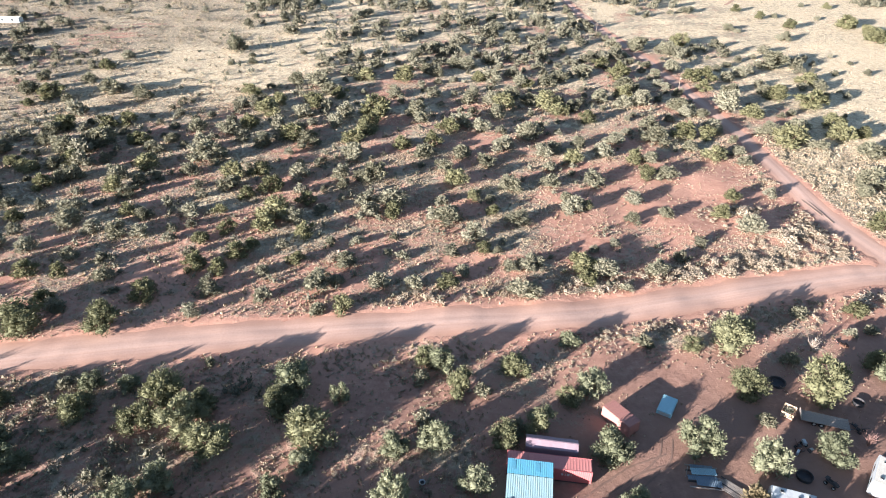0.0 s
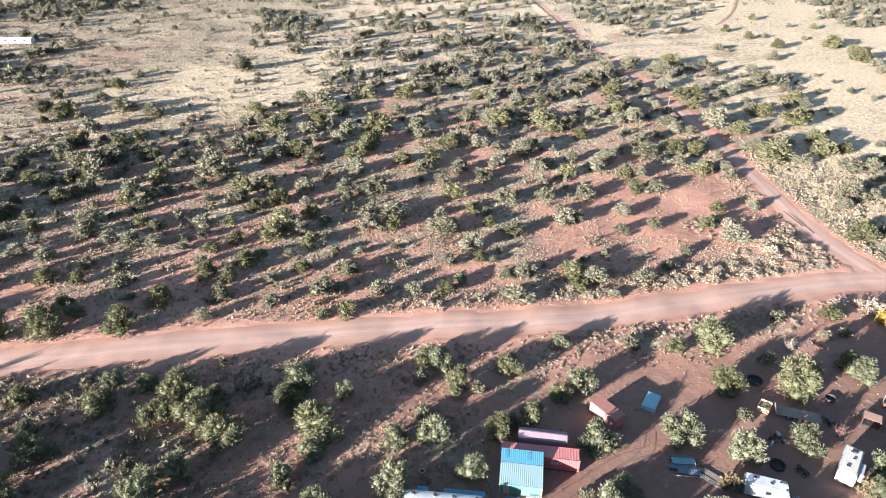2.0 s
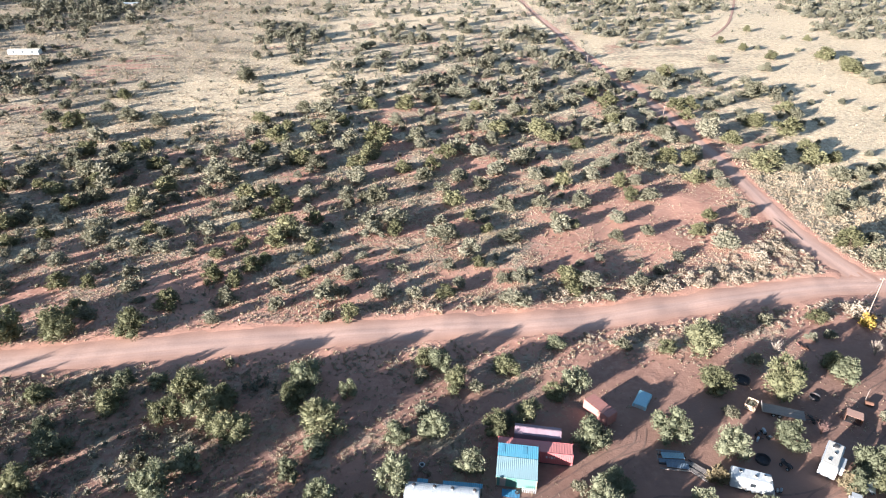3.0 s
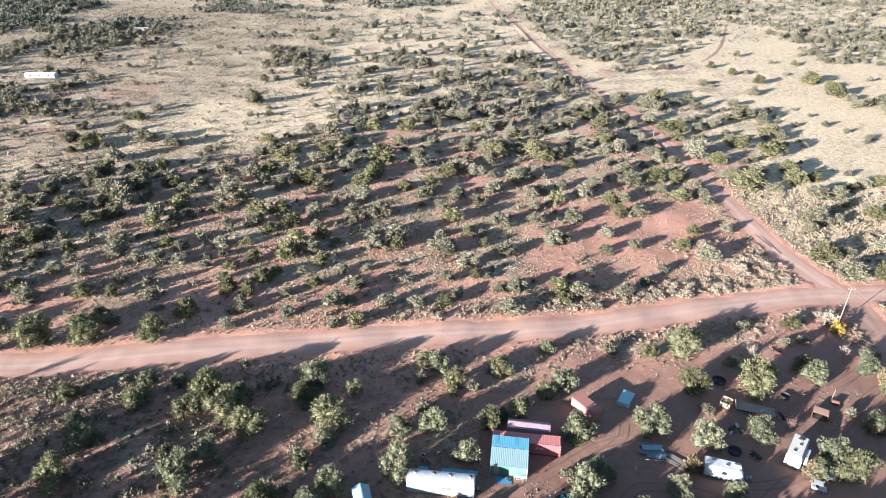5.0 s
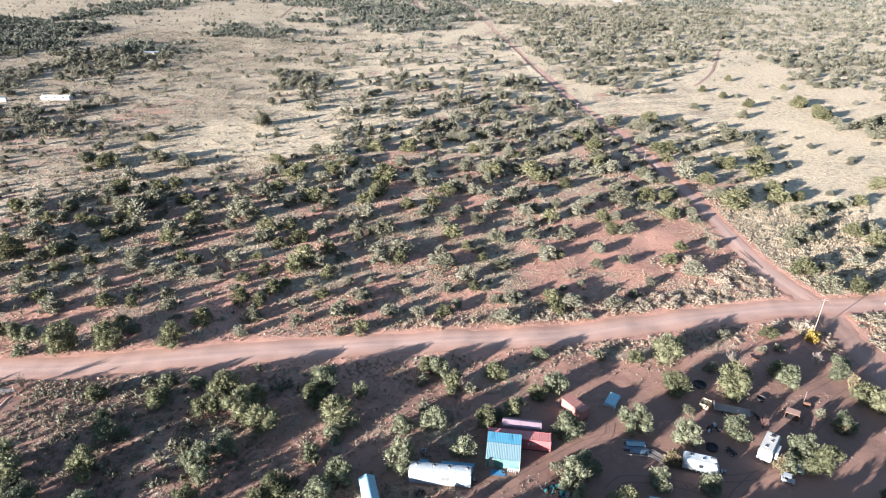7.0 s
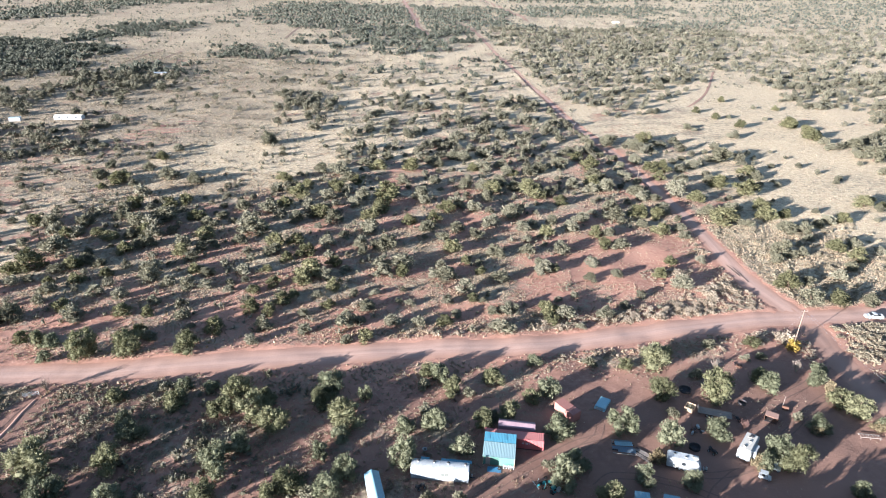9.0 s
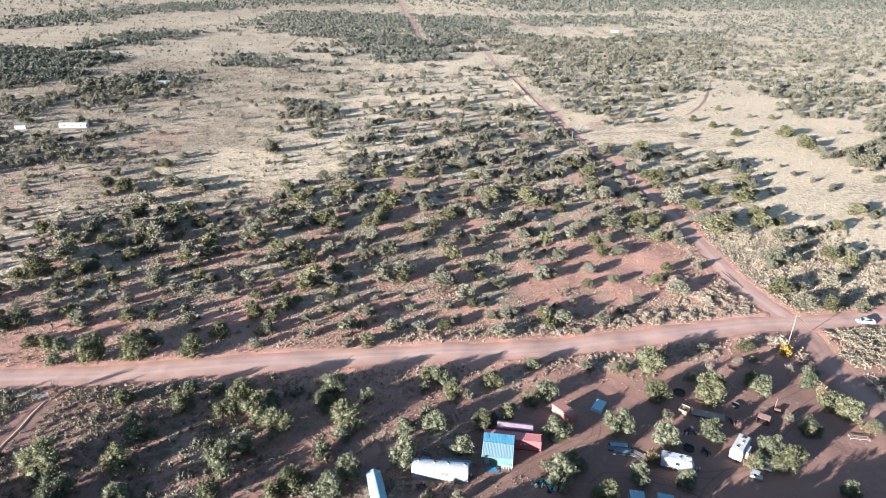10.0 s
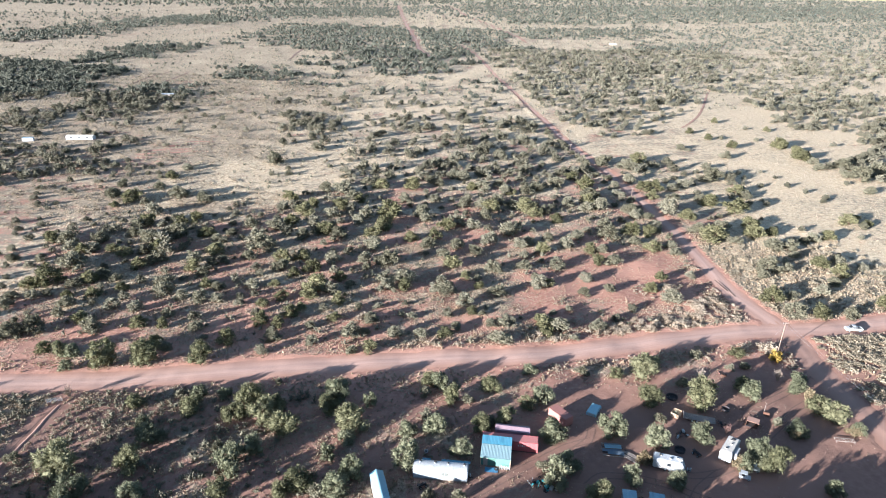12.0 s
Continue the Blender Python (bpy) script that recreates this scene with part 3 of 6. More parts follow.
# x, y and breadth of the trees, from the yard outwards
STANDS = [
    [
        (-60.6, 93.5, 4.4), (-71.6, 93.7, 5.5), (3.7, 93.8, 2.6), (-43.2, 94.1, 4.4), (-31.1, 94.1, 3.9), (-1.8, 94.2, 2.6), (31.9, 94.2, 5.0), (-24.0, 94.7, 2.8),
        (-20.8, 95.3, 5.1), (78.7, 95.5, 4.0), (-28.2, 96.5, 5.6), (48.6, 98.1, 3.9), (23.8, 98.8, 5.7), (39.4, 98.9, 3.9), (-17.8, 100.0, 5.2), (-77.9, 100.4, 8.1),
        (-63.8, 101.8, 5.3), (-43.4, 101.9, 5.8), (70.2, 102.5, 5.4), (26.8, 102.5, 4.7), (21.6, 102.6, 2.4), (-7.0, 102.7, 5.2), (63.8, 102.9, 4.2), (-89.4, 103.3, 3.0),
        (68.0, 105.3, 5.5), (-23.9, 105.8, 3.4), (4.7, 106.7, 4.4), (-40.2, 106.9, 4.4), (-47.7, 107.4, 2.9), (-63.2, 110.0, 4.9), (47.7, 110.4, 5.5), (-20.6, 111.1, 3.7),
    ],
    [
        (58.6, 112.2, 4.8), (-34.8, 112.6, 6.3), (25.7, 112.8, 5.8), (38.8, 113.3, 6.3), (-7.0, 113.7, 3.6), (-1.0, 114.0, 4.6), (81.1, 114.3, 4.3), (9.9, 114.7, 4.6),
        (-67.3, 114.8, 3.6), (94.9, 114.9, 3.6), (-20.2, 115.5, 6.9), (11.7, 117.1, 2.6), (15.2, 117.3, 4.4), (78.2, 117.7, 2.6), (-40.2, 117.9, 6.5), (-47.3, 118.2, 4.7),
        (51.1, 118.7, 2.6), (-3.0, 118.8, 2.9), (91.8, 119.2, 5.6), (-58.1, 120.0, 5.0), (-26.4, 121.7, 4.8), (-38.4, 121.9, 4.0), (-72.3, 122.4, 4.0), (20.8, 122.9, 4.0),
        (90.4, 123.4, 5.2), (-16.6, 123.3, 3.2), (-44.9, 123.7, 5.9), (62.6, 124.2, 7.8), (6.8, 125.0, 2.5), (3.2, 125.6, 4.6), (50.7, 125.7, 6.0), (25.2, 125.9, 6.0),
    ],
    [
        (-58.8, 126.4, 3.3), (-52.2, 126.5, 3.3), (-24.9, 126.6, 6.2), (-63.5, 127.0, 1.9), (-3.7, 128.3, 2.8), (76.6, 128.5, 5.0), (89.2, 131.2, 4.2), (12.5, 130.2, 5.0),
        (76.0, 131.7, 4.2), (-0.1, 131.8, 4.0), (-40.3, 132.1, 2.0), (61.5, 132.7, 2.9), (-3.1, 133.2, 3.4), (91.7, 134.7, 3.7), (45.3, 136.2, 3.2), (-96.6, 137.2, 3.1),
        (23.3, 137.5, 3.5), (36.8, 137.5, 2.9), (53.5, 137.8, 7.0), (-88.1, 139.1, 7.4), (-77.5, 140.0, 7.4), (76.5, 140.5, 2.1), (80.6, 141.0, 2.4), (-63.7, 142.5, 6.0),
        (-98.9, 144.5, 4.0), (-102.7, 145.0, 4.0), (-49.0, 146.3, 3.4), (-108.1, 146.4, 4.3), (69.5, 146.6, 2.8), (-24.3, 147.1, 3.3), (-75.5, 147.2, 4.0), (81.2, 147.3, 4.0),
    ],
    [
        (-18.9, 147.9, 4.1), (-79.4, 150.1, 3.6), (-36.2, 151.9, 3.4), (-59.9, 152.0, 5.0), (16.5, 153.0, 4.8), (-67.1, 153.7, 2.0), (-47.9, 153.9, 4.3), (37.8, 154.5, 2.6),
        (-25.4, 155.0, 5.1), (-13.3, 155.8, 4.0), (1.7, 156.3, 3.5), (-22.0, 156.4, 2.9), (-5.5, 156.4, 3.2), (-100.3, 156.8, 5.2), (30.8, 158.0, 3.5), (-70.9, 158.2, 3.5),
        (-81.0, 159.7, 3.2), (-88.5, 160.3, 4.4), (-38.0, 160.3, 2.9), (34.8, 160.7, 4.3), (46.3, 160.7, 4.6), (4.7, 160.8, 3.0), (-47.7, 161.1, 3.8), (30.8, 161.8, 5.0),
        (-53.2, 162.3, 4.2), (15.1, 162.4, 3.0), (-106.9, 163.1, 4.2), (19.7, 163.3, 3.9), (-21.5, 164.1, 4.2), (-32.1, 164.5, 3.3), (29.7, 165.3, 3.3), (-115.7, 166.3, 3.6),
    ],
    [
        (-82.6, 166.7, 3.6), (-8.9, 166.9, 2.4), (-45.7, 168.1, 4.6), (116.1, 168.7, 5.2), (-12.1, 168.7, 1.8), (12.6, 168.8, 2.2), (-92.9, 169.4, 4.0), (126.2, 169.6, 4.1),
        (9.5, 169.8, 3.1), (109.2, 170.3, 5.2), (-43.2, 170.7, 3.1), (-101.4, 170.9, 4.0), (-25.7, 172.7, 2.8), (-19.4, 172.8, 2.8), (-55.7, 173.7, 3.2), (7.4, 175.3, 4.5),
        (-76.2, 175.9, 4.5), (139.9, 176.1, 4.3), (-70.8, 176.4, 3.8), (-31.8, 176.6, 4.2), (-82.6, 177.9, 3.9), (-118.9, 178.1, 2.9), (-50.6, 178.3, 3.9), (-64.6, 179.0, 2.6),
        (73.9, 179.1, 5.1), (-111.4, 179.2, 3.9), (-42.5, 179.3, 5.1), (-89.3, 180.5, 4.9), (107.1, 180.8, 6.5), (18.3, 182.2, 4.6), (-103.7, 183.0, 3.6), (-36.0, 183.2, 4.4),
    ],
    [
        (1.7, 183.2, 5.5), (47.0, 183.8, 3.3), (-2.0, 184.5, 3.7), (-73.3, 185.0, 3.7), (-135.3, 185.1, 4.4), (125.4, 185.3, 3.7), (-120.7, 185.4, 4.5), (-40.9, 185.5, 6.7),
        (-17.8, 185.7, 4.5), (55.7, 185.8, 3.7), (-12.2, 186.1, 4.1), (68.9, 186.1, 3.7), (-62.7, 186.7, 4.5), (-77.7, 186.9, 3.7), (-130.7, 187.1, 7.5), (12.6, 187.5, 3.0),
        (-92.0, 187.9, 4.9), (-55.6, 188.0, 3.0), (-30.3, 188.6, 3.0), (32.8, 188.6, 4.9), (-117.0, 189.2, 5.3), (35.8, 189.6, 3.8), (-109.3, 190.5, 3.8), (-12.5, 191.3, 5.7),
        (133.7, 191.8, 3.8), (-114.7, 192.0, 4.6), (-19.3, 192.0, 4.6), (-34.6, 192.3, 3.8), (-0.2, 193.4, 3.5), (32.6, 193.9, 3.9), (50.0, 194.0, 4.2), (12.4, 194.3, 2.7),
    ],
    [
        (75.4, 194.9, 3.9), (-81.7, 195.6, 3.9), (8.6, 195.8, 3.5), (-50.8, 196.4, 3.9), (111.7, 198.0, 3.9), (-86.8, 199.2, 5.1), (-128.2, 199.6, 6.3), (-45.6, 199.9, 5.5),
        (139.9, 200.0, 5.1), (-56.6, 200.3, 4.7), (19.6, 200.4, 4.0), (-106.5, 201.4, 4.8), (-26.1, 202.0, 3.6), (29.7, 202.4, 4.8), (17.8, 202.4, 4.4), (-81.2, 202.7, 4.0),
        (123.2, 203.2, 3.6), (3.8, 203.5, 5.6), (116.1, 203.5, 6.0), (41.0, 204.4, 5.6), (-104.0, 204.6, 4.0), (-154.0, 205.8, 4.0), (-78.2, 205.9, 3.2), (-144.3, 206.4, 3.7),
        (-100.7, 206.5, 4.9), (-22.6, 206.6, 4.1), (-88.6, 206.8, 4.9), (-18.5, 206.8, 6.9), (137.2, 207.1, 5.3), (-57.3, 207.6, 4.9), (-39.0, 207.7, 5.3), (62.1, 208.1, 4.9),
    ],
    [
        (57.1, 208.6, 4.1), (-27.9, 209.0, 4.1), (-70.3, 210.1, 4.5), (-50.7, 210.3, 4.9), (144.5, 210.8, 4.1), (-116.2, 211.5, 4.6), (0.8, 212.3, 4.2), (-132.9, 213.7, 4.6),
        (-83.8, 213.9, 5.8), (-110.0, 214.0, 5.0), (-159.6, 214.5, 2.9), (-122.0, 214.7, 3.8), (-138.2, 215.9, 5.1), (-129.9, 216.1, 5.1), (-105.8, 216.4, 5.5), (12.4, 217.1, 5.1),
        (38.0, 218.2, 4.7), (-67.2, 218.2, 7.6), (56.2, 218.7, 4.7), (60.6, 219.1, 4.3), (-26.1, 220.8, 6.0), (80.5, 221.7, 5.2), (-5.7, 222.2, 5.2), (6.1, 222.5, 5.2),
        (48.4, 223.2, 5.6), (134.3, 223.5, 4.8), (-143.5, 223.7, 5.6), (30.1, 223.9, 4.3), (-150.2, 223.9, 5.2), (-112.2, 224.2, 6.1), (-130.9, 224.5, 5.2), (128.2, 224.5, 6.5),
    ],
    [
        (-86.7, 225.7, 5.2), (-71.4, 225.7, 5.7), (33.7, 226.8, 4.4), (18.4, 227.7, 6.2), (75.8, 228.0, 4.4), (-12.5, 228.5, 4.4), (114.9, 229.0, 4.4), (143.1, 229.8, 4.4),
        (-104.7, 229.8, 6.7), (-54.8, 229.9, 4.9), (42.0, 230.4, 4.0), (-120.6, 230.6, 5.3), (-40.5, 230.8, 6.2), (-2.6, 231.3, 4.9), (106.8, 231.4, 8.0), (-93.1, 231.4, 5.4),
        (53.5, 232.5, 5.4), (148.1, 232.9, 4.5), (-83.6, 232.9, 4.0), (-27.4, 233.2, 5.4), (154.9, 234.3, 4.5), (67.4, 234.6, 6.8), (-46.8, 234.9, 6.3), (26.9, 236.5, 6.8),
        (126.0, 236.7, 6.4), (84.1, 237.2, 4.6), (76.3, 238.4, 6.4), (133.9, 238.6, 4.6), (-45.2, 239.0, 5.5), (-123.4, 239.5, 6.0), (-24.7, 240.0, 5.1), (104.5, 240.0, 5.5),
    ],
    [
        (-67.5, 241.1, 6.0), (-78.1, 241.7, 5.1), (30.9, 242.0, 4.6), (1.9, 243.1, 6.1), (114.9, 243.1, 6.1), (-121.6, 243.2, 5.6), (12.4, 244.3, 5.2), (-108.2, 244.6, 4.7),
        (88.7, 244.6, 3.8), (-62.6, 245.0, 5.6), (67.7, 245.4, 5.6), (-22.9, 246.1, 5.7), (-34.7, 246.7, 4.7), (128.2, 246.7, 6.1), (6.6, 247.5, 5.2), (177.5, 247.6, 3.3),
        (-102.5, 248.1, 4.7), (-6.5, 251.0, 4.8), (173.8, 251.9, 5.8), (48.8, 252.1, 5.3), (-32.2, 255.7, 6.3), (-46.8, 255.8, 5.8), (19.0, 256.1, 5.4), (106.8, 256.4, 6.3),
        (-9.1, 256.9, 5.9), (83.9, 257.2, 4.9), (-22.6, 257.5, 8.3), (-59.5, 258.5, 6.4), (-124.7, 258.6, 4.4), (40.1, 258.9, 5.4), (100.0, 261.8, 7.9), (45.5, 262.8, 5.5),
    ],
    [
        (83.1, 263.4, 6.0), (22.0, 264.7, 6.5), (-146.2, 265.0, 3.5), (37.1, 265.2, 6.5), (130.2, 265.9, 8.6), (65.0, 266.6, 6.1), (70.1, 266.8, 6.1), (-44.8, 267.0, 6.1),
        (-57.7, 268.2, 4.6), (18.4, 268.4, 6.6), (9.5, 268.7, 6.1), (31.3, 269.9, 5.6), (-135.0, 270.8, 3.6), (57.1, 271.3, 5.1), (-141.3, 274.0, 7.7), (26.5, 274.3, 5.2),
        (-109.3, 274.4, 6.2), (122.5, 275.1, 7.3), (66.9, 275.6, 5.2), (-37.1, 276.3, 5.2), (-17.6, 276.9, 5.2), (-3.3, 278.0, 4.7), (-70.2, 278.7, 5.8), (-153.1, 279.6, 6.3),
        (-41.5, 279.7, 5.8), (-123.0, 280.0, 6.8), (107.7, 281.0, 5.3), (121.1, 281.4, 5.3), (72.8, 284.7, 4.8), (99.9, 285.6, 4.8), (69.3, 287.0, 6.5), (144.8, 287.0, 4.9),
    ],
    [
        (33.1, 288.3, 4.3), (30.5, 289.3, 4.9), (-46.9, 289.9, 8.1), (40.0, 290.4, 6.5), (-56.8, 292.2, 6.0), (-136.5, 293.2, 4.4), (143.6, 293.9, 6.6), (19.9, 294.8, 6.1),
        (46.1, 295.1, 6.6), (-156.7, 295.3, 4.4), (14.4, 295.9, 5.0), (-14.6, 296.2, 7.7), (99.0, 296.9, 6.7), (-29.9, 297.0, 6.7), (104.7, 297.1, 6.7), (210.6, 297.4, 5.6),
        (113.6, 298.7, 5.6), (70.5, 299.8, 7.3), (27.2, 300.4, 5.6), (-0.8, 301.4, 3.9), (-37.6, 303.5, 5.1), (120.9, 303.6, 5.7), (57.3, 304.8, 6.8), (-6.5, 306.6, 5.1),
        (-137.6, 309.8, 5.2), (96.2, 311.8, 6.4), (10.8, 313.7, 6.4), (-27.1, 313.8, 5.2), (5.0, 315.7, 4.7), (139.8, 316.2, 8.2), (66.6, 316.5, 5.9), (219.2, 319.0, 8.3),
    ],
    [
        (-80.8, 319.3, 3.6), (214.3, 322.7, 5.4), (-135.2, 326.5, 4.8), (236.1, 329.4, 9.1), (101.4, 337.1, 8.1), (208.1, 338.8, 5.6), (-91.8, 340.6, 6.9), (222.6, 342.6, 7.6),
        (88.8, 343.3, 7.6), (111.6, 351.1, 7.1), (211.9, 351.7, 5.2), (209.2, 359.4, 8.5), (166.7, 363.4, 4.7), (215.7, 377.9, 5.5), (146.9, 383.1, 4.9), (180.2, 387.8, 5.6),
        (210.4, 388.8, 7.8),
    ],
]
for stand in STANDS:
    for x, y, wide in stand:
        wide *= 1.32 if y > 150 else 1.1 if x > 0 and y < 131 else 1.2
        if wide < 3.7:
            plant("bush", x, y, wide)
        else:
            plant("pinyon" if plant_rng.random() < 0.42 else "juniper", x, y, wide)

# a ragged row along the west side of the north road, and trees south of the yard whose shade lies over it
row_rng = random.Random(17)
for k in range(30):
    y = 218 + 7.5 * k + row_rng.uniform(-2, 2)
    x = float(np.interp(y, [p[1] for p in NORTH_ROAD], [p[0] for p in NORTH_ROAD])) - row_rng.uniform(4.8, 8.5)
    plant("juniper", x, y, row_rng.uniform(3.6, 5.4))
grove = [(-130 + 5.7 * k + row_rng.uniform(-3, 3), row_rng.uniform(68, 85), row_rng.uniform(5.5, 8.0) if not 9 < k < 18 else row_rng.uniform(3.6, 5.2)) for k in range(42)]

# more of them beyond the west track and north of the junction, and taller ones south of the drive
for x, y, wide in ((-105, 88, 6.5), (-111, 93, 7), (-118, 99, 6.5), (-108, 82, 6), (-124, 107, 7), (-131, 114, 6.5), (-118, 88, 7), (-128, 96, 6), (-98, 80, 6.5), (-137, 122, 6.5), (-140, 140, 6), (-134, 150, 6.5), (-143, 158, 6),
                   (132.2, 216.6, 4.6), (114, 182.2, 4.4), (113.4, 234.9, 6), (108.5, 237.5, 5.2), (-117.2, 157.1, 7.2), (-121.2, 153.3, 6.4), (-115.8, 172.4, 6), (-129.3, 177.4, 4.6), (-130.7, 203.3, 7), (-135.7, 176.1, 4.6), (-133.9, 170.5, 5.4)):
    plant("juniper", x, y, wide)
grove += [(-112 + 5.5 * k + row_rng.uniform(-2, 2), row_rng.uniform(70, 81), row_rng.uniform(7.0, 8.5)) for k in range(8)]
grove += [(-10 + 6.5 * k + row_rng.uniform(-2, 2), row_rng.uniform(66, 84), row_rng.uniform(6.5, 8.5)) for k in range(9)]
grove += [(40 + 6 * k + row_rng.uniform(-2, 2), row_rng.uniform(64, 80), row_rng.uniform(7.0, 9.0)) for k in range(12)]
grove += [(56, 83, 8.0), (62, 84, 7.8), (68, 84.5, 7.2), (66, 79, 8.2), (73, 81, 7.6)]


def scatter(name, spots, templates, material, label, category, seed):
    """One mesh with a turned and scaled copy of a template at each spot (x, y, breadth, height)."""
    rng = np.random.RandomState(seed)
    spots = np.asarray(spots)
    z = sunk(spots[:, 0], spots[:, 1]) if len(spots) < 60000 else land(spots[:, 0], spots[:, 1])
    which, turn, tint = rng.randint(len(templates), size=len(spots)), rng.uniform(0, 6.283, len(spots)), rng.uniform(0, 1, len(spots))
    vs, fs, ts, n = [], [], [], 0
    for k, (v, f) in enumerate(templates):
        m = np.where(which == k)[0]
        if not len(m):
            continue
        c, s = np.cos(turn[m])[:, None], np.sin(turn[m])[:, None]
        w, h = spots[m, 2][:, None], spots[m, 3][:, None]
        x = (v[None, :, 0] * c - v[None, :, 1] * s) * w + spots[m, 0][:, None]
        y = (v[None, :, 0] * s + v[None, :, 1] * c) * w + spots[m, 1][:, None]
        up = v[None, :, 2] * h + z[m][:, None] - 0.02
        vs.append(np.stack([x, y, up], -1).reshape(-1, 3))
        fs.append((f[None] + (np.arange(len(m)) * len(v))[:, None, None]).reshape(-1, 3) + n)
        ts.append(np.repeat(tint[m], len(v)))
        n += len(m) * len(v)
    me = big_mesh(name, np.vstack(vs), np.vstack(fs), material, np.concatenate(ts))
    return tagged(new(name, me), label, category, kind="stuff")


def road_gap(x, y):
    """Distance from the edge of the nearest road."""
    return np.minimum.reduce([from_line(x, y, line[::3]) - half_at(half, y) for line, half in ROADS])


# woods beyond the single trees: corners, trees in a hectare, breadth
WOODS = [
    ([(-866, 1176), (-809, 1211), (-787, 1354), (-769, 1554), (-791, 1752), (-631, 1943), (-515, 1578), (-662, 1487), (-658, 1324), (-633, 1170), (-702, 1046), (-748, 1010)], 140, 7.5),
    ([(-464, 840), (-478, 951), (-486, 1042), (-435, 1048), (-416, 1092), (-366, 1017), (-362, 947), (-370, 884), (-394, 854), (-417, 825), (-426, 800)], 248, 6),
    ([(-575, 786), (-536, 790), (-504, 805), (-472, 784), (-454, 822), (-407, 756), (-370, 728), (-353, 657), (-327, 585), (-335, 554), (-353, 535), (-380, 507)], 345, 6),
    ([(-341, 450), (-327, 466), (-316, 482), (-312, 521), (-311, 555), (-295, 588), (-284, 605), (-264, 607), (-244, 626), (-227, 592), (-210, 539), (-209, 495), (-212, 461), (-218, 437), (-248, 435), (-276, 423), (-301, 393)], 253, 6),
    ([(-275, 768), (-274, 802), (-254, 804), (-228, 761), (-192, 723), (-140, 682), (-106, 655), (-99, 608), (-129, 599), (-154, 614), (-187, 638), (-207, 648), (-232, 683)], 248, 5.5),
    ([(-315, 1094), (-385, 1437), (-308, 1616), (-108, 1483), (101, 1425), (129, 1275), (106, 1043), (54, 975), (36, 911), (6, 730), (-28, 699), (-77, 704), (-96, 762), (-155, 795), (-173, 869), (-143, 893), (-195, 1009), (-245, 1003)], 159, 6.5),
    ([(-540, 1573), (-476, 1681), (-368, 1934), (-106, 1895), (-142, 2721), (-795, 2526)], 38, 10),
    ([(-78, 1812), (28, 2538), (105, 1691), (287, 1588), (535, 1745), (1428, 1989), (2499, 3513), (-123, 2859)], 31, 10),
    ([(113, 1427), (279, 1546), (514, 1545), (418, 1247), (319, 1234), (168, 1201), (128, 1261)], 87, 7),
    ([(48, 942), (109, 1072), (130, 1018), (176, 956), (283, 1017), (418, 1185), (467, 1084), (403, 911), (304, 754), (264, 663), (205, 588), (149, 515), (94, 489), (79, 537), (65, 711)], 128, 6),
    ([(79, 537), (94, 489), (149, 515), (205, 588), (252, 625), (215, 545), (182, 505), (136, 422), (103, 412), (84, 434)], 138, 5.8),
    ([(367, 861), (506, 958), (681, 1016), (730, 996), (480, 640), (363, 632), (262, 577), (255, 625)], 77, 6),
    ([(255, 548), (331, 613), (377, 600), (467, 622), (299, 383), (281, 393), (262, 403), (261, 428), (242, 436), (242, 497)], 147, 6),
    ([(229, 353), (264, 388), (299, 383), (241, 300), (215, 295), (211, 321)], 172, 6),
    ([(514, 1545), (1428, 1989), (730, 996), (506, 958), (467, 1084), (418, 1185)], 42, 6.5),
    ([(-103, 636), (39, 687), (54, 549), (63, 487), (27, 463), (-57, 439), (-85, 490)], 42, 5.6),
    ([(102, 1000), (340, 1030), (345, 845), (277, 670), (190, 520), (132, 455), (90, 470), (74, 581)], 34, 7),
    ([(-53, 314), (-52, 348), (-48, 397), (-57, 439), (-35, 460), (-2, 468), (28, 485), (50, 486), (67, 466), (73, 399), (79, 347), (79, 304), (56, 303), (5, 302)], 133, 6.2),
    ([(-123, 436), (-123, 483), (-87, 502), (-72, 429), (-67, 378), (-72, 349), (-87, 361), (-107, 388)], 195, 6),
    ([(-314, 401), (-223, 408), (-198, 372), (-177, 337), (-191, 325), (-202, 299), (-225, 276)], 218, 5.8),
    ([(-200, 342), (-189, 391), (-167, 416), (-162, 374), (-165, 315), (-199, 294)], 35, 4.5),
    ([(83, 354), (115, 386), (129, 355), (162, 339), (154, 307), (139, 292), (91, 295)], 110, 6.2),
    ([(-652, 1052), (-488, 1420), (-343, 1279), (-244, 817), (-260, 758), (-380, 722)], 4, 4.5),
    ([(-216, 577), (-98, 601), (-82, 502), (-117, 427), (-144, 393), (-207, 414)], 35, 4.4),
    ([(-921, 1252), (-862, 1292), (-822, 1664), (-862, 2113), (-1137, 2316), (-1387, 1906)], 7, 8),
    ([(-800, 2540), (-2600, 2500), (-3600, 4700), (3600, 4700), (2499, 3500), (-123, 2850)], 5, 17),
    ([(-116, 213), (-127, 242), (-132, 261), (-112, 260), (-101, 246), (-92, 213)], 150, 6),
    ([(-74, 247), (-64, 281), (-49, 286), (-35, 259), (-50, 232), (-66, 225)], 70, 6),
    ([(-158, 226), (-134, 235), (-123, 213), (-152, 209)], 120, 5),
]
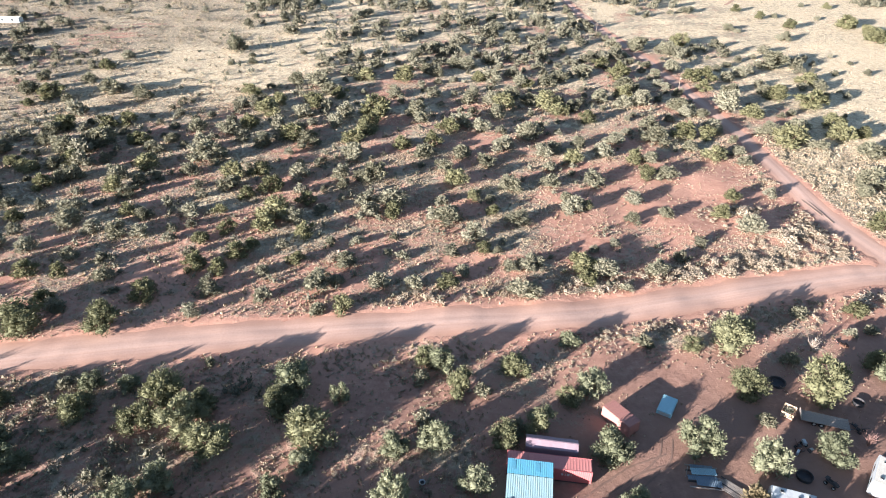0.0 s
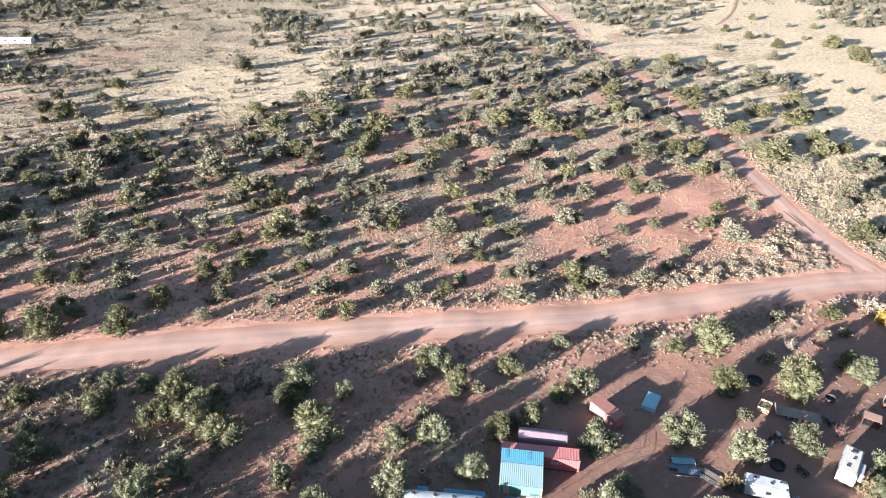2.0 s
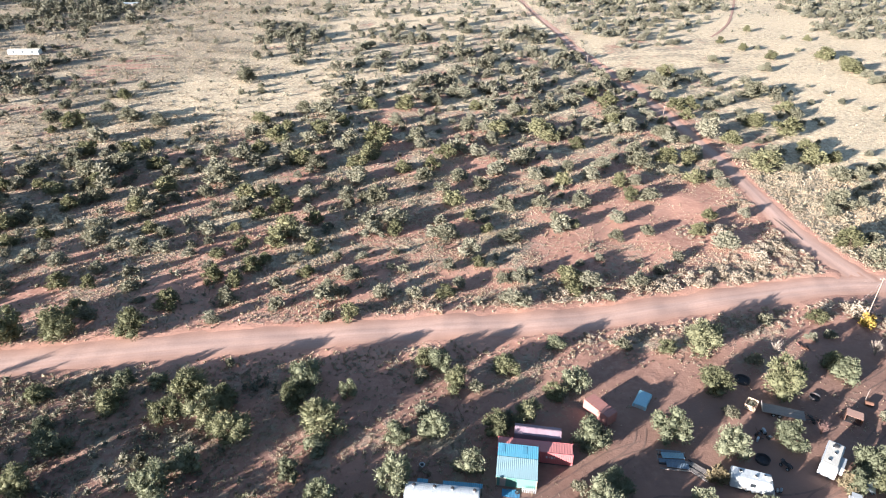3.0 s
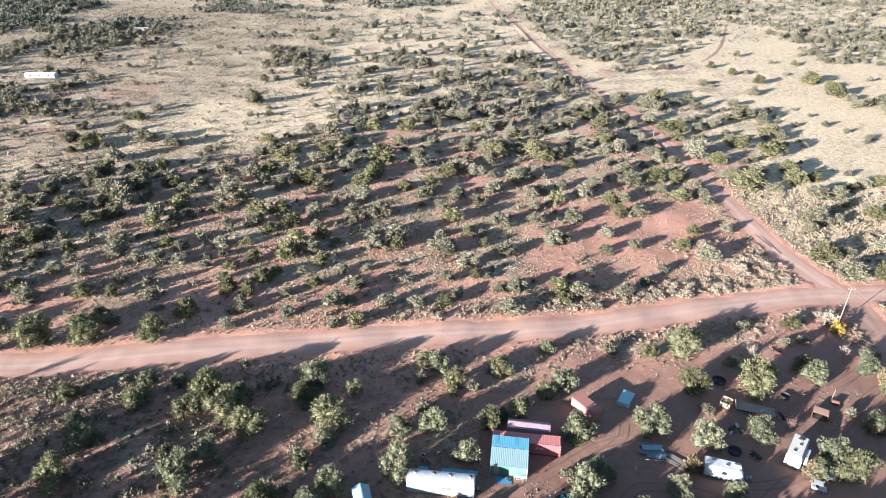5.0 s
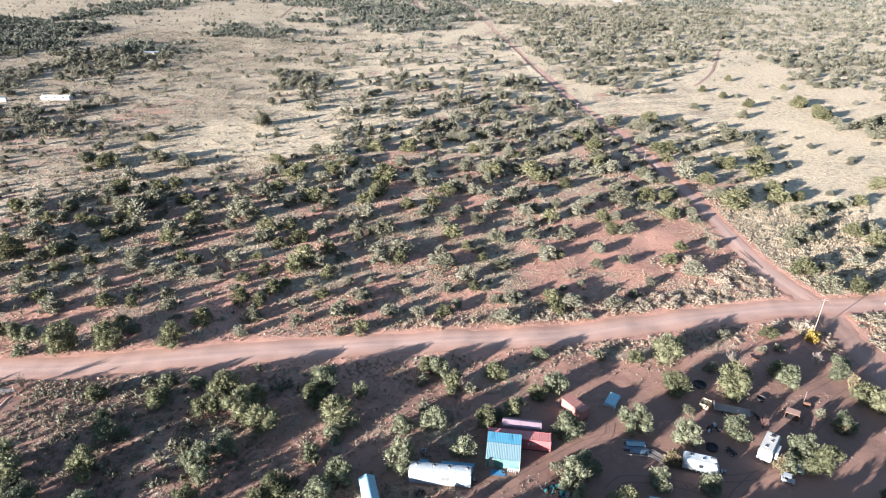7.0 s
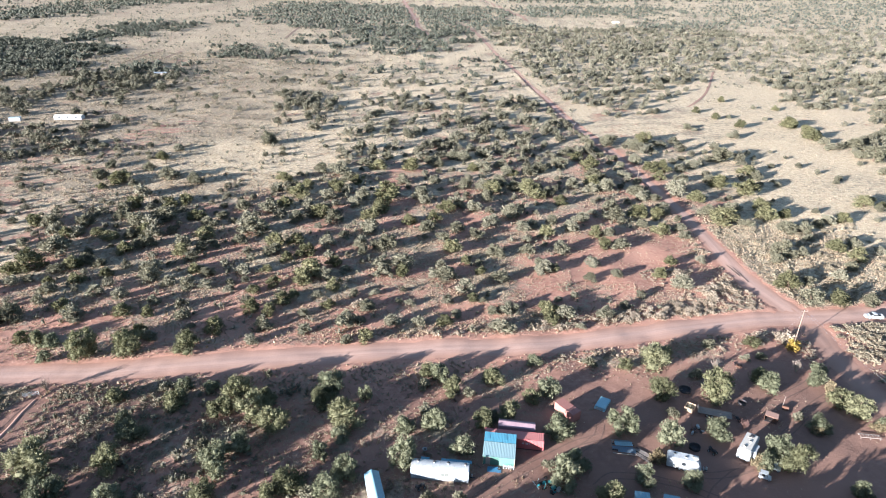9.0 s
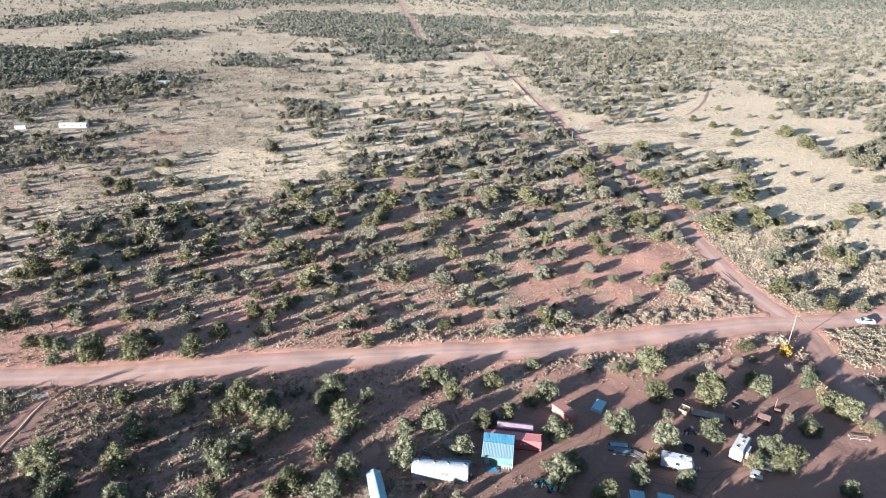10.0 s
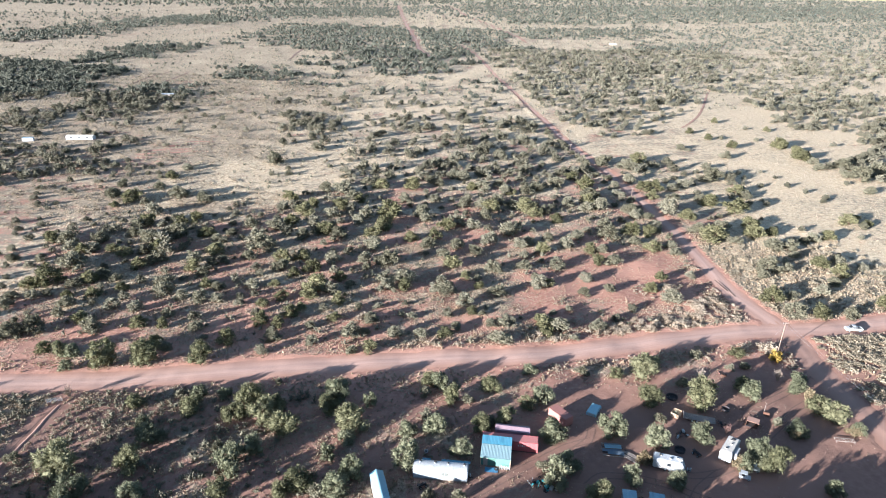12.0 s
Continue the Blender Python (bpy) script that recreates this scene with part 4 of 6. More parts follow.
# lone trees on the open grass
LONE_TREES = [(169, 430, 6), (200, 466, 6), (213, 444, 4), (226, 439, 5), (205, 409, 4), (214, 396, 6.5), (174, 410, 5.5), (184, 413, 4), (181, 390, 4), (164, 362, 4.5), (150, 379, 4), (214, 364, 6),
              (219, 381, 4.5), (209, 342, 3.8), (178, 256, 5.2), (181, 251, 5), (-176, 330, 4.8), (-139, 332, 3.8), (-158, 299, 4.5), (-144, 310, 3.8), (-124, 282, 4.8), (-113, 283, 4), (-143, 279, 4.4),
              (-157, 283, 4), (-93, 343, 5), (-89, 318, 4), (-62, 335, 3.4), (-83, 329, 4), (-136, 292, 3.5)]
for x, y, wide in LONE_TREES:
    plant("juniper" if wide < 5 else "pinyon", x, y, wide)


def woods_spots():
    rng = np.random.RandomState(11)
    out = []
    for corners, thick, wide in WOODS:
        c = np.array(corners, float)
        (x0, y0), (x1, y1) = c.min(0), c.max(0)
        n = int((x1 - x0) * (y1 - y0) * thick / 1e4)
        x, y = rng.uniform(x0, x1, n), rng.uniform(y0, y1, n)
        wob = 0.05 * y
        keep = inside(x + wob * waves(x, y, 30, 41), y + wob * waves(x, y, 30, 42), corners) & (waves(x, y, wide * 3, 43) > rng.uniform(-1.6, 0.2, n))
        keep &= ((y > 205) | (np.abs(x - 20) > 200)) & (road_gap(x, y) > 0.5 * wide + 0.5) & (np.hypot((x + 232) / 24, (y - 386) / 17) > 1)
        w = wide * rng.uniform(0.55, 1.25, n)
        out.append(np.column_stack([x, y, w, w * rng.uniform(0.6, 0.85, n)])[keep])
    return np.vstack(out)


def thicket_spots():
    """Junipers that fill the gaps between the single trees, each clear of its neighbours."""
    rng = np.random.RandomState(83)
    taken = [t for stand in STANDS for t in stand]
    out = []
    for _ in range(1700):
        y = rng.uniform(158, 335)
        x = rng.uniform(-75 - 0.42 * y, 70 + 0.45 * y)
        w = rng.uniform(2.2, 4.4)
        px, py = np.array([x]), np.array([y])
        if road_gap(px, py)[0] < 2.5 or any(softly(px, py, s)[0] > 0.7 for s in BARE_SPOTS[:1]) or (any(softly(px, py, s)[0] > 0.55 for s in GRASS_SPOTS) and not (x > 98 and rng.uniform() < 0.35)):
            continue
        if (x > 104 and waves(px, py, 25, 85)[0] < 0.5 and not (172 < y < 335 and x < 165 + 0.25 * (y - 215) and (y > 215 or waves(px, py, 9, 86)[0] > 0.5))) or softly(px, py, (80, 173, 27, 9, 32))[0] > 0.25:
            continue
        if -25 < x < 92 and y < 252 and rng.uniform() < 0.88:
            continue
        if all((x - a) ** 2 + (y - b) ** 2 > (0.78 * (w + c)) ** 2 for a, b, c in taken):
            taken.append((x, y, w))
            out.append((x, y, w * 1.1, w * rng.uniform(0.6, 0.84)))
    return np.array(out)


scatter("juniper_thicket", thicket_spots(), [crown_arrays(s, 8, 460, 0.9, 0.115, 1.1)[:2] for s in range(150, 158)], BRUSH_LEAF, "grey-green junipers filling the slope between larger trees", "thicket", 18)
scatter("southern_grove", [(x, y, w * 1.14, w * 1.1) for x, y, w in grove], [crown_arrays(s, 18, 1200, 0.9, 0.07, 0.98)[:2] for s in range(200, 206)], BRUSH_LEAF, "junipers south of the yard that shade it", "grove", 24)
woods = woods_spots()
near, mid, far = woods[woods[:, 1] < 560], woods[(woods[:, 1] >= 560) & (woods[:, 1] < 1000)], woods[woods[:, 1] >= 1000]
scatter("middle_wood", near, [crown_arrays(s, 6, 200, 0.9, 0.15, 1.1, wide=0.34)[:2] for s in range(100, 108)], BRUSH_LEAF, "scattered grey-green junipers over dry grass", "woodland", 12)
# lighter leaves east, darker west: front light and shade put into the colour
scatter("eastern_wood", mid[mid[:, 0] > 62], [crown_arrays(s, 4, 44, 0.9, 0.24, 1.0, 0.8, 0.4)[:2] for s in range(110, 118)], BRUSH_LEAF, "junipers dotted over the eastern plain, coloured lighter as front-lit", "woodland", 23)
scatter("distant_wood", mid[mid[:, 0] <= 62], [crown_arrays(s, 3, 34, 0.9, 0.26, 1.0, 0.8, 0.4)[:2] for s in range(110, 118)], FAR_LEAF, "juniper woods on the plain, coloured darker for their shaded sides", "woodland", 13)
scatter("horizon_wood", far, [crown_arrays(s, 1, 5, 0.9, 0.4, 1.0, 0.9, 0.5)[:2] for s in range(110, 116)], FAR_LEAF, "juniper woods towards the horizon, leaf colour lightened for haze", "woodland", 17)


def tuft_arrays(seed, blades):
    """A low dome of stiff dry blades, one metre wide: a ring that leans out and a few upright ones."""
    rng = np.random.RandomState(seed)
    a = np.arange(blades) * 6.283 / (blades - 2) + rng.uniform(-0.3, 0.3, blades)
    r = np.where(np.arange(blades) < blades - 2, rng.uniform(0.16, 0.36, blades), 0.06)
    foot = np.column_stack([r * np.cos(a), r * np.sin(a), np.zeros(blades)])
    tip = np.column_stack([1.25 * r * np.cos(a), 1.25 * r * np.sin(a), rng.uniform(0.55, 1.05, blades)])
    side = np.column_stack([-np.sin(a), np.cos(a), np.zeros(blades)]) * rng.uniform(0.24, 0.36, (blades, 1))
    i = np.arange(blades)
    return np.vstack([foot - side, foot + side, tip]), np.column_stack([i, i + blades, i + 2 * blades])


def tuft_spots(n, x0, x1, y0, y1, least, most, seed, bias):
    rng = np.random.RandomState(seed)
    x, y = rng.uniform(x0, x1, n), rng.uniform(y0, y1, n)
    clump = np.clip(0.55 + 0.75 * waves(x, y, 5, seed + 1) + 0.3 * waves(x, y, 1.6, seed + 2), 0, 1.6)
    bias = bias * np.clip((560 - y) / 250, 0, 1)
    keep = (grass_at(x, y) * bias * (0.12 + clump) > rng.uniform(0, 1, n)) & (road_gap(x, y) > 0.4)
    w = rng.uniform(least, most, n)
    return np.column_stack([x, y, w, w * rng.uniform(0.35, 0.65, n)])[keep]


def verge_spots():
    """Thick pale tufts on the banks of the roads and over the flat east of the junction."""
    rng = np.random.RandomState(71)
    x, y = rng.uniform(-125, 160, 60000), rng.uniform(100, 240, 60000)
    gap = road_gap(x, y)
    band = np.exp(-((gap - 3.6) / 2.8) ** 2) * (0.75 + 0.6 * waves(x, y, 8, 73))
    flat = softly(x, y, (122, 148, 30, 16, 10)) + softly(x, y, (128, 200, 34, 24, -50))
    keep = (band + 0.9 * np.clip(flat, 0, 1) > rng.uniform(0, 1, len(x)) * 1.5) & (gap > 0.6)
    for s in BARE_SPOTS:
        keep &= softly(x, y, s) < 0.5
    w = rng.uniform(0.4, 1.05, len(x))
    return np.column_stack([x, y, w, w * rng.uniform(0.4, 0.7, len(x))])[keep]


dry = np.vstack([tuft_spots(150000, -125, 150, 84, 225, 0.18, 0.52, 51, 1.7), verge_spots(), tuft_spots(56000, -145, 92, 150, 290, 0.3, 0.75, 50, 1.8), tuft_spots(24000, -260, 260, 222, 560, 0.4, 0.9, 53, 0.9)])
scatter("dry_grass", dry, [tuft_arrays(s, 5) for s in range(120, 128)], STRAW, "pale dry grass tufts", "grass", 14)
sage = np.vstack([tuft_spots(12000, -125, 150, 84, 220, 0.3, 0.8, 55, 0.6), tuft_spots(11000, -125, 8, 84, 134, 0.35, 0.95, 59, 1.2), tuft_spots(2600, -145, 40, 148, 265, 0.45, 1.2, 52, 0.8), tuft_spots(12000, -150, -55, 80, 132, 0.4, 1.2, 54, 1.3), tuft_spots(900, 98, 150, 172, 225, 0.5, 1.1, 58, 1.2)])
flat_brush = np.vstack([tuft_spots(3800, 104, 150, 108, 158, 1.2, 3.2, 57, 3.0), tuft_spots(650, 98, 160, 170, 235, 1.2, 3.4, 56, 1.0)])
flat_brush[:, 3] *= 0.65
scatter("grey_brush", flat_brush, [crown_arrays(s, 5, 60, 0.75, 0.24, 0.95, 0.7)[:2] for s in range(170, 176)], GREY_BRUSH, "dense grey-straw brush on the flat east of the junction", "shrub", 20)
scatter("sagebrush", sage, [crown_arrays(s, 1, 16, 0.8, 0.36, 1.0, 0.6)[:2] for s in range(130, 136)], SAGE, "low grey sagebrush clumps", "shrub", 15)


CLUSTERS = [(-6, 151, 9, 3.2, 6), (10, 156, 3.5, 3, 0), (31.7, 154.5, 8, 4, 8), (35, 164, 7, 4, 20), (-22.4, 166.6, 3.5, 2.5, 0), (90.5, 150, 8, 3, 0), (62, 163, 24, 4.5, 14), (82, 173, 24, 5, 32), (74, 187, 7, 4, 0)]


def rabbit_spots():
    """Pale brush on the road banks, thickest round the junction."""
    rng = np.random.RandomState(91)
    x, y = rng.uniform(-40, 140, 64000), rng.uniform(105, 240, 64000)
    gap = road_gap(x, y)
    bank = np.exp(-((gap - 3.2) / 2.2) ** 2) * np.clip((x + 45) / 110, 0.08, 1) * (0.45 + 0.7 * waves(x, y, 7, 93))
    patch = 1.15 * np.maximum.reduce([softly(x, y, s) for s in ((80, 172, 26, 6, 32), (92, 171, 9, 8, 0), (72, 186, 7, 5, 0), (30, 156, 14, 5, 10), (90.5, 150, 7, 2.5, 0),
                                                                       (-12, 133, 26, 4, 6), (20, 132, 18, 4, 32), (2, 127, 16, 3.5, 38), (-10, 113, 10, 3.5, 40), (42, 134, 9, 4, 10), (92, 130, 3, 6, 0), (68, 145, 12, 3, 20), *CLUSTERS, (-40, 120, 14, 3, 38), (-55, 112, 14, 3, 38))]) * (0.6 + 0.6 * waves(x, y, 5, 94))
    keep = (np.maximum(bank, patch) > rng.uniform(0, 1.9, len(x))) & (gap > 0.9) & ((x < 103) | (rng.uniform(0, 1, len(x)) < 0.35))
    keep &= np.maximum.reduce([softly(x, y, s) for s in YARD_SPOTS[:3]]) < 0.5
    plumes = np.maximum.reduce([softly(x, y, s) for s in CLUSTERS])
    keep &= (plumes < 0.3) | (rng.uniform(0, 1, len(x)) < 0.45)
    w = rng.uniform(0.4, 1.3, len(x)) * np.where(y < 139, 0.6, 1.0) * (1 + 1.5 * plumes) * np.where(rng.uniform(0, 1, len(x)) < 0.1, 1.5, 1.0)
    return np.column_stack([x, y, w, w * rng.uniform(0.32, 0.55, len(x))])[keep]


scatter("rabbitbrush", rabbit_spots(), [crown_arrays(s, 5, 110, 0.8, 0.22, 0.95, 0.6, 0.17)[:2] for s in range(160, 168)], RABBIT, "pale straw-coloured brush on the road banks", "shrub", 19)


def brush_spots():
    """Small bushes between the trees and over the plain."""
    rng = np.random.RandomState(61)
    out = []
    for n, x0, x1, y0, y1, least, most in ((750, -140, 92, 150, 260, 0.8, 2.2), (1300, -150, -25, 84, 128, 0.7, 1.9), (900, -110, 90, 255, 430, 1.0, 2.6), (500, -480, 480, 430, 900, 1.3, 2.8)):
        x, y = rng.uniform(x0, x1, n), rng.uniform(y0, y1, n)
        keep = (road_gap(x, y) > 1.5) & (from_line(x, y, TRACK[0]) > 4.5) & (waves(x, y, 18, 63) > rng.uniform(-1.2, 0.9, n))
        for s in BARE_SPOTS:
            keep &= softly(x, y, s) < 0.4
        w = rng.uniform(least, most, n)
        out.append(np.column_stack([x, y, w, w * rng.uniform(0.6, 0.95, n)])[keep])
    return np.vstack(out)


def scrub_spots():
    """Knee-high scrub over the western plain."""
    rng = np.random.RandomState(64)
    x, y = rng.uniform(-420, -40, 26000), 235 + 465 * rng.uniform(0, 1, 26000) ** 1.3
    keep = (scrub_shade_at(x, y) * (0.7 + 0.5 * waves(x, y, 9, 65)) > rng.uniform(0.1, 1.1, len(x))) & (np.abs(x) < 90 + 0.68 * y)
    w = rng.uniform(0.5, 1.5, len(x)) * (1 + 0.001 * y)
    return np.column_stack([x, y, w, w * rng.uniform(0.5, 0.8, len(x))])[keep]


scatter("field_scrub", scrub_spots(), [crown_arrays(s, 1, 13, 0.8, 0.36, 1.0, 0.65)[:2] for s in range(180, 186)], SAGE, "knee-high grey-brown scrub in the dry grass", "shrub", 21)
def plain_spots():
    """Bushes dotted over the far plain, in loose drifts."""
    rng = np.random.RandomState(66)
    y = 520 + 1500 * rng.uniform(0, 1, 24000) ** 1.2
    x = rng.uniform(-1, 1, 24000) * (60 + 0.72 * y)
    keep = (waves(x, y, 45, 67) + 0.6 * waves(x, y, 14, 68) > rng.uniform(-0.9, 1.3, len(x))) & (road_gap(x, y) > 2)
    w = rng.uniform(1.0, 2.4, len(x)) * (0.7 + 0.0006 * y)
    return np.column_stack([x, y, w, w * rng.uniform(0.6, 0.9, len(x))])[keep]


scatter("plain_brush", plain_spots(), [crown_arrays(s, 1, 5, 0.9, 0.4, 1.0, 0.9, 0.5)[:2] for s in range(190, 195)], BRUSH_LEAF, "small bushes dotted over the far plain", "brush", 22)
scatter("low_brush", brush_spots(), [crown_arrays(s, 2, 22, 0.85, 0.3, 1.0, 0.65)[:2] for s in range(140, 148)], BRUSH_LEAF, "small grey-green brush between the trees", "brush", 16)


# ---- paints and metals of the yard ----
RED_STEEL = plain_material("faded_red_steel", (0.40, 0.115, 0.12), 0.7, much=0.15)
# roof red set lighter than RED_STEEL on the sides
RED_ROOF = plain_material("red_roof_steel", (0.50, 0.20, 0.19), 0.6, much=0.15)
LILAC = plain_material("lilac_painted_metal", (0.29, 0.21, 0.25), 0.55, much=0.2)
SALMON = plain_material("salmon_painted_metal", (0.34, 0.16, 0.14), 0.6, much=0.25)
BLUE_METAL = plain_material("bright_blue_sheet_metal", (0.075, 0.25, 0.36), 0.5, much=0.12)
BLUE_PATCH = plain_material("dull_blue_sheet", (0.06, 0.21, 0.31), 0.5, much=0.12)
SHED_PALE = plain_material("pale_grey_blue_sheet", (0.215, 0.325, 0.36), 0.5, much=0.1)
TEAL_BOARD = plain_material("pale_teal_boards", (0.12, 0.26, 0.235), 0.75, much=0.15)
PALE_BLUE = plain_material("pale_blue_sheet_metal", (0.235, 0.40, 0.485), 0.4, much=0.2)
WHITE = plain_material("weathered_white_panel", (0.42, 0.45, 0.475), 0.45, much=0.2)
DARK_PANE = plain_material("tinted_car_window", (0.02, 0.022, 0.026), 0.35, much=0.1)
GREY_PANE = plain_material("dusty_window_pane", (0.17, 0.19, 0.18), 0.2, much=0.4)
OLD_ROOF = plain_material("weathered_white_roof_coating", (0.5, 0.53, 0.55), 0.55, dirt=(0.2, 0.2, 0.19), much=0.75, size=1.6, bump=0.02)
HOME_WALL = plain_material("bluish_white_siding", (0.30, 0.35, 0.39), 0.5, much=0.2)
CREAM = plain_material("cream_trailer_roof", (0.56, 0.54, 0.49), 0.5, much=0.25)
SKY_PAINT = plain_material("sky_blue_fibreglass", (0.28, 0.50, 0.59), 0.4, much=0.15)
GREEN_WALL = plain_material("green_painted_boards", (0.07, 0.17, 0.14), 0.8)
GREY_WOOD = plain_material("weathered_grey_boards", (0.27, 0.24, 0.22), 0.9, bump=0.02)
TAN_WOOD = plain_material("raw_tan_lumber", (0.50, 0.38, 0.27), 0.85, bump=0.02)
POLE_WOOD = plain_material("weathered_pole_wood", (0.27, 0.205, 0.165), 0.9, bump=0.02)
DARK_STEEL = plain_material("dark_oily_steel", (0.045, 0.045, 0.05), 0.6)
GALVANISED = plain_material("galvanised_sheet", (0.46, 0.52, 0.56), 0.4, 0.5)
PEACH = plain_material("faded_peach_steel", (0.40, 0.25, 0.20), 0.8, much=0.2)
STACK_METAL = plain_material("dull_blue_grey_sheet", (0.15, 0.21, 0.27), 0.5, 0.2, much=0.2)
RUST = plain_material("rusty_steel", (0.13, 0.068, 0.048), 0.85, bump=0.02)
RUBBER = plain_material("black_rubber", (0.025, 0.025, 0.026), 0.85, much=0.2)
BLUE_TARP = plain_material("blue_tarp", (0.06, 0.23, 0.40), 0.5)
TEAL = plain_material("teal_plastic", (0.05, 0.28, 0.31), 0.5)
DEAD_WOOD = plain_material("grey_dead_twigs", (0.26, 0.215, 0.18), 0.95)
RED_TWIG = plain_material("reddish_twigs", (0.16, 0.095, 0.085), 0.95)
YELLOW_LEAF = leaf_material("yellow_autumn_leaves", (0.26, 0.18, 0.045), (0.37, 0.26, 0.06), (0.46, 0.34, 0.10))
GLASS, glass_tree, glass_shader = nodes_of("dark_window_glass", 0.08)
glass_shader.inputs["Base Color"].default_value = (0.02, 0.025, 0.03, 1)
glass_shader.inputs["Specular IOR Level"].default_value = 0.6


# ---- shapes ----
def block(bm, centre, size, turn=0.0, bevel=0.0, tilt=0.0):
    """Adds a box to bm; turn about z and tilt about x in degrees."""
    m = pose(*centre, tilt, 0, turn) @ Matrix.Diagonal((*size, 1))
    made = bmesh.ops.create_cube(bm, size=1.0, matrix=m)["verts"]
    if bevel:
        edges = list({e for v in made for e in v.link_edges})
        bmesh.ops.bevel(bm, geom=edges, offset=bevel, segments=2, affect="EDGES")
    return bm


def a_block(centre, size, turn=0.0, bevel=0.0, tilt=0.0):
    return block(bmesh.new(), centre, size, turn, bevel, tilt)


def tube(a, b, r0, r1=None, sides=10):
    """A tapered round bar from a to b."""
    bm = bmesh.new()
    a, b = Vector(a), Vector(b)
    m = Matrix.Translation((a + b) / 2) @ (b - a).to_track_quat("Z", "Y").to_matrix().to_4x4()
    bmesh.ops.create_cone(bm, cap_ends=True, segments=sides, radius1=r0, radius2=r0 if r1 is None else r1, depth=(b - a).length, matrix=m)
    return bm


def lathe(profile, sides=20, closed=False):
    """A round body from (radius, height) pairs."""
    bm = bmesh.new()
    rings = [[bm.verts.new((r * math.cos(6.2832 * i / sides), r * math.sin(6.2832 * i / sides), z)) for i in range(sides)] for r, z in profile]
    pairs = list(zip(rings[:-1], rings[1:])) + ([(rings[-1], rings[0])] if closed else [])
    for p, q in pairs:
        for i in range(sides):
            j = (i + 1) % sides
            bm.faces.new((p[i], p[j], q[j], q[i]))
    if not closed:
        for ring in (rings[0], rings[-1]):
            bmesh.ops.contextual_create(bm, geom=ring)
    bmesh.ops.recalc_face_normals(bm, faces=bm.faces)
    return bm


def extrude(profile, length, axis="x"):
    """A solid prism: the outline (u, z) drawn along x (u is y) or along y (u is x)."""
    bm = bmesh.new()
    ends = []
    for s in (-0.5, 0.5):
        ends.append([bm.verts.new((s * length, u, z) if axis == "x" else (u, s * length, z)) for u, z in profile])
    bm.faces.new(ends[0]), bm.faces.new(ends[1])
    n = len(profile)
    for i in range(n):
        j = (i + 1) % n
        bm.faces.new((ends[0][i], ends[0][j], ends[1][j], ends[1][i]))
    bmesh.ops.recalc_face_normals(bm, faces=bm.faces)
    return bm


def ribbed(length, depth, pitch, height, thick=0.02):
    """A corrugated sheet lying flat: length along x, ribs running along y."""
    bm = bmesh.new()
    xs, zs = [], []
    n = max(2, int(length / pitch))
    for i in range(n):
        a = -length / 2 + i * length / n
        step = length / n
        for f, z in ((0.0, 0), (0.45, 0), (0.58, height), (0.87, height)):
            xs.append(a + f * step), zs.append(z)
    xs.append(length / 2), zs.append(0)
    rows = [[bm.verts.new((x, s * depth, z + t)) for x, z in zip(xs, zs)] for s, t in ((-0.5, 0), (0.5, 0), (0.5, -thick), (-0.5, -thick))]
    for p, q in zip(rows, rows[1:] + rows[:1]):
        for i in range(len(xs) - 1):
            bm.faces.new((p[i], p[i + 1], q[i + 1], q[i]))
    bmesh.ops.recalc_face_normals(bm, faces=bm.faces)
    return bm


def part(name, bm, material, parent, label="", m=None):
    """Links bm as one mesh object under a thing or a part."""
    if m is not None:
        bm.transform(m)
    me = bpy.data.meshes.new(name)
    bm.to_mesh(me)
    bm.free()
    me.materials.append(material)
    ob = new(name, me)
    ob.parent = parent
    if label:
        tagged(ob, label)
    return ob


def thing(name, x, y, turn, label, category, group="", up=0.0):
    ob = new(name)
    ob.matrix_world = pose(x, y, float(sunk(np.array([x]), np.array([y]))[0]) + up, 0, 0, turn)
    return tagged(ob, label, category, group)


def wheel(parent, x, y, r, wide=0.24, name="wheel"):
    t = part(name, lathe([(r * 0.62, -wide / 2), (r * 0.95, -wide / 2), (r, -wide * 0.3), (r, wide * 0.3), (r * 0.95, wide / 2), (r * 0.62, wide / 2)], 18, True), RUBBER, parent,
             m=pose(x, y, r, 90, 0, 0))
    part("rim", lathe([(r * 0.6, -wide * 0.35), (r * 0.63, 0), (r * 0.6, wide * 0.35), (r * 0.15, wide * 0.42)], 14), GALVANISED, t, m=pose(x, y, r, 90, 0, 0))
    return t


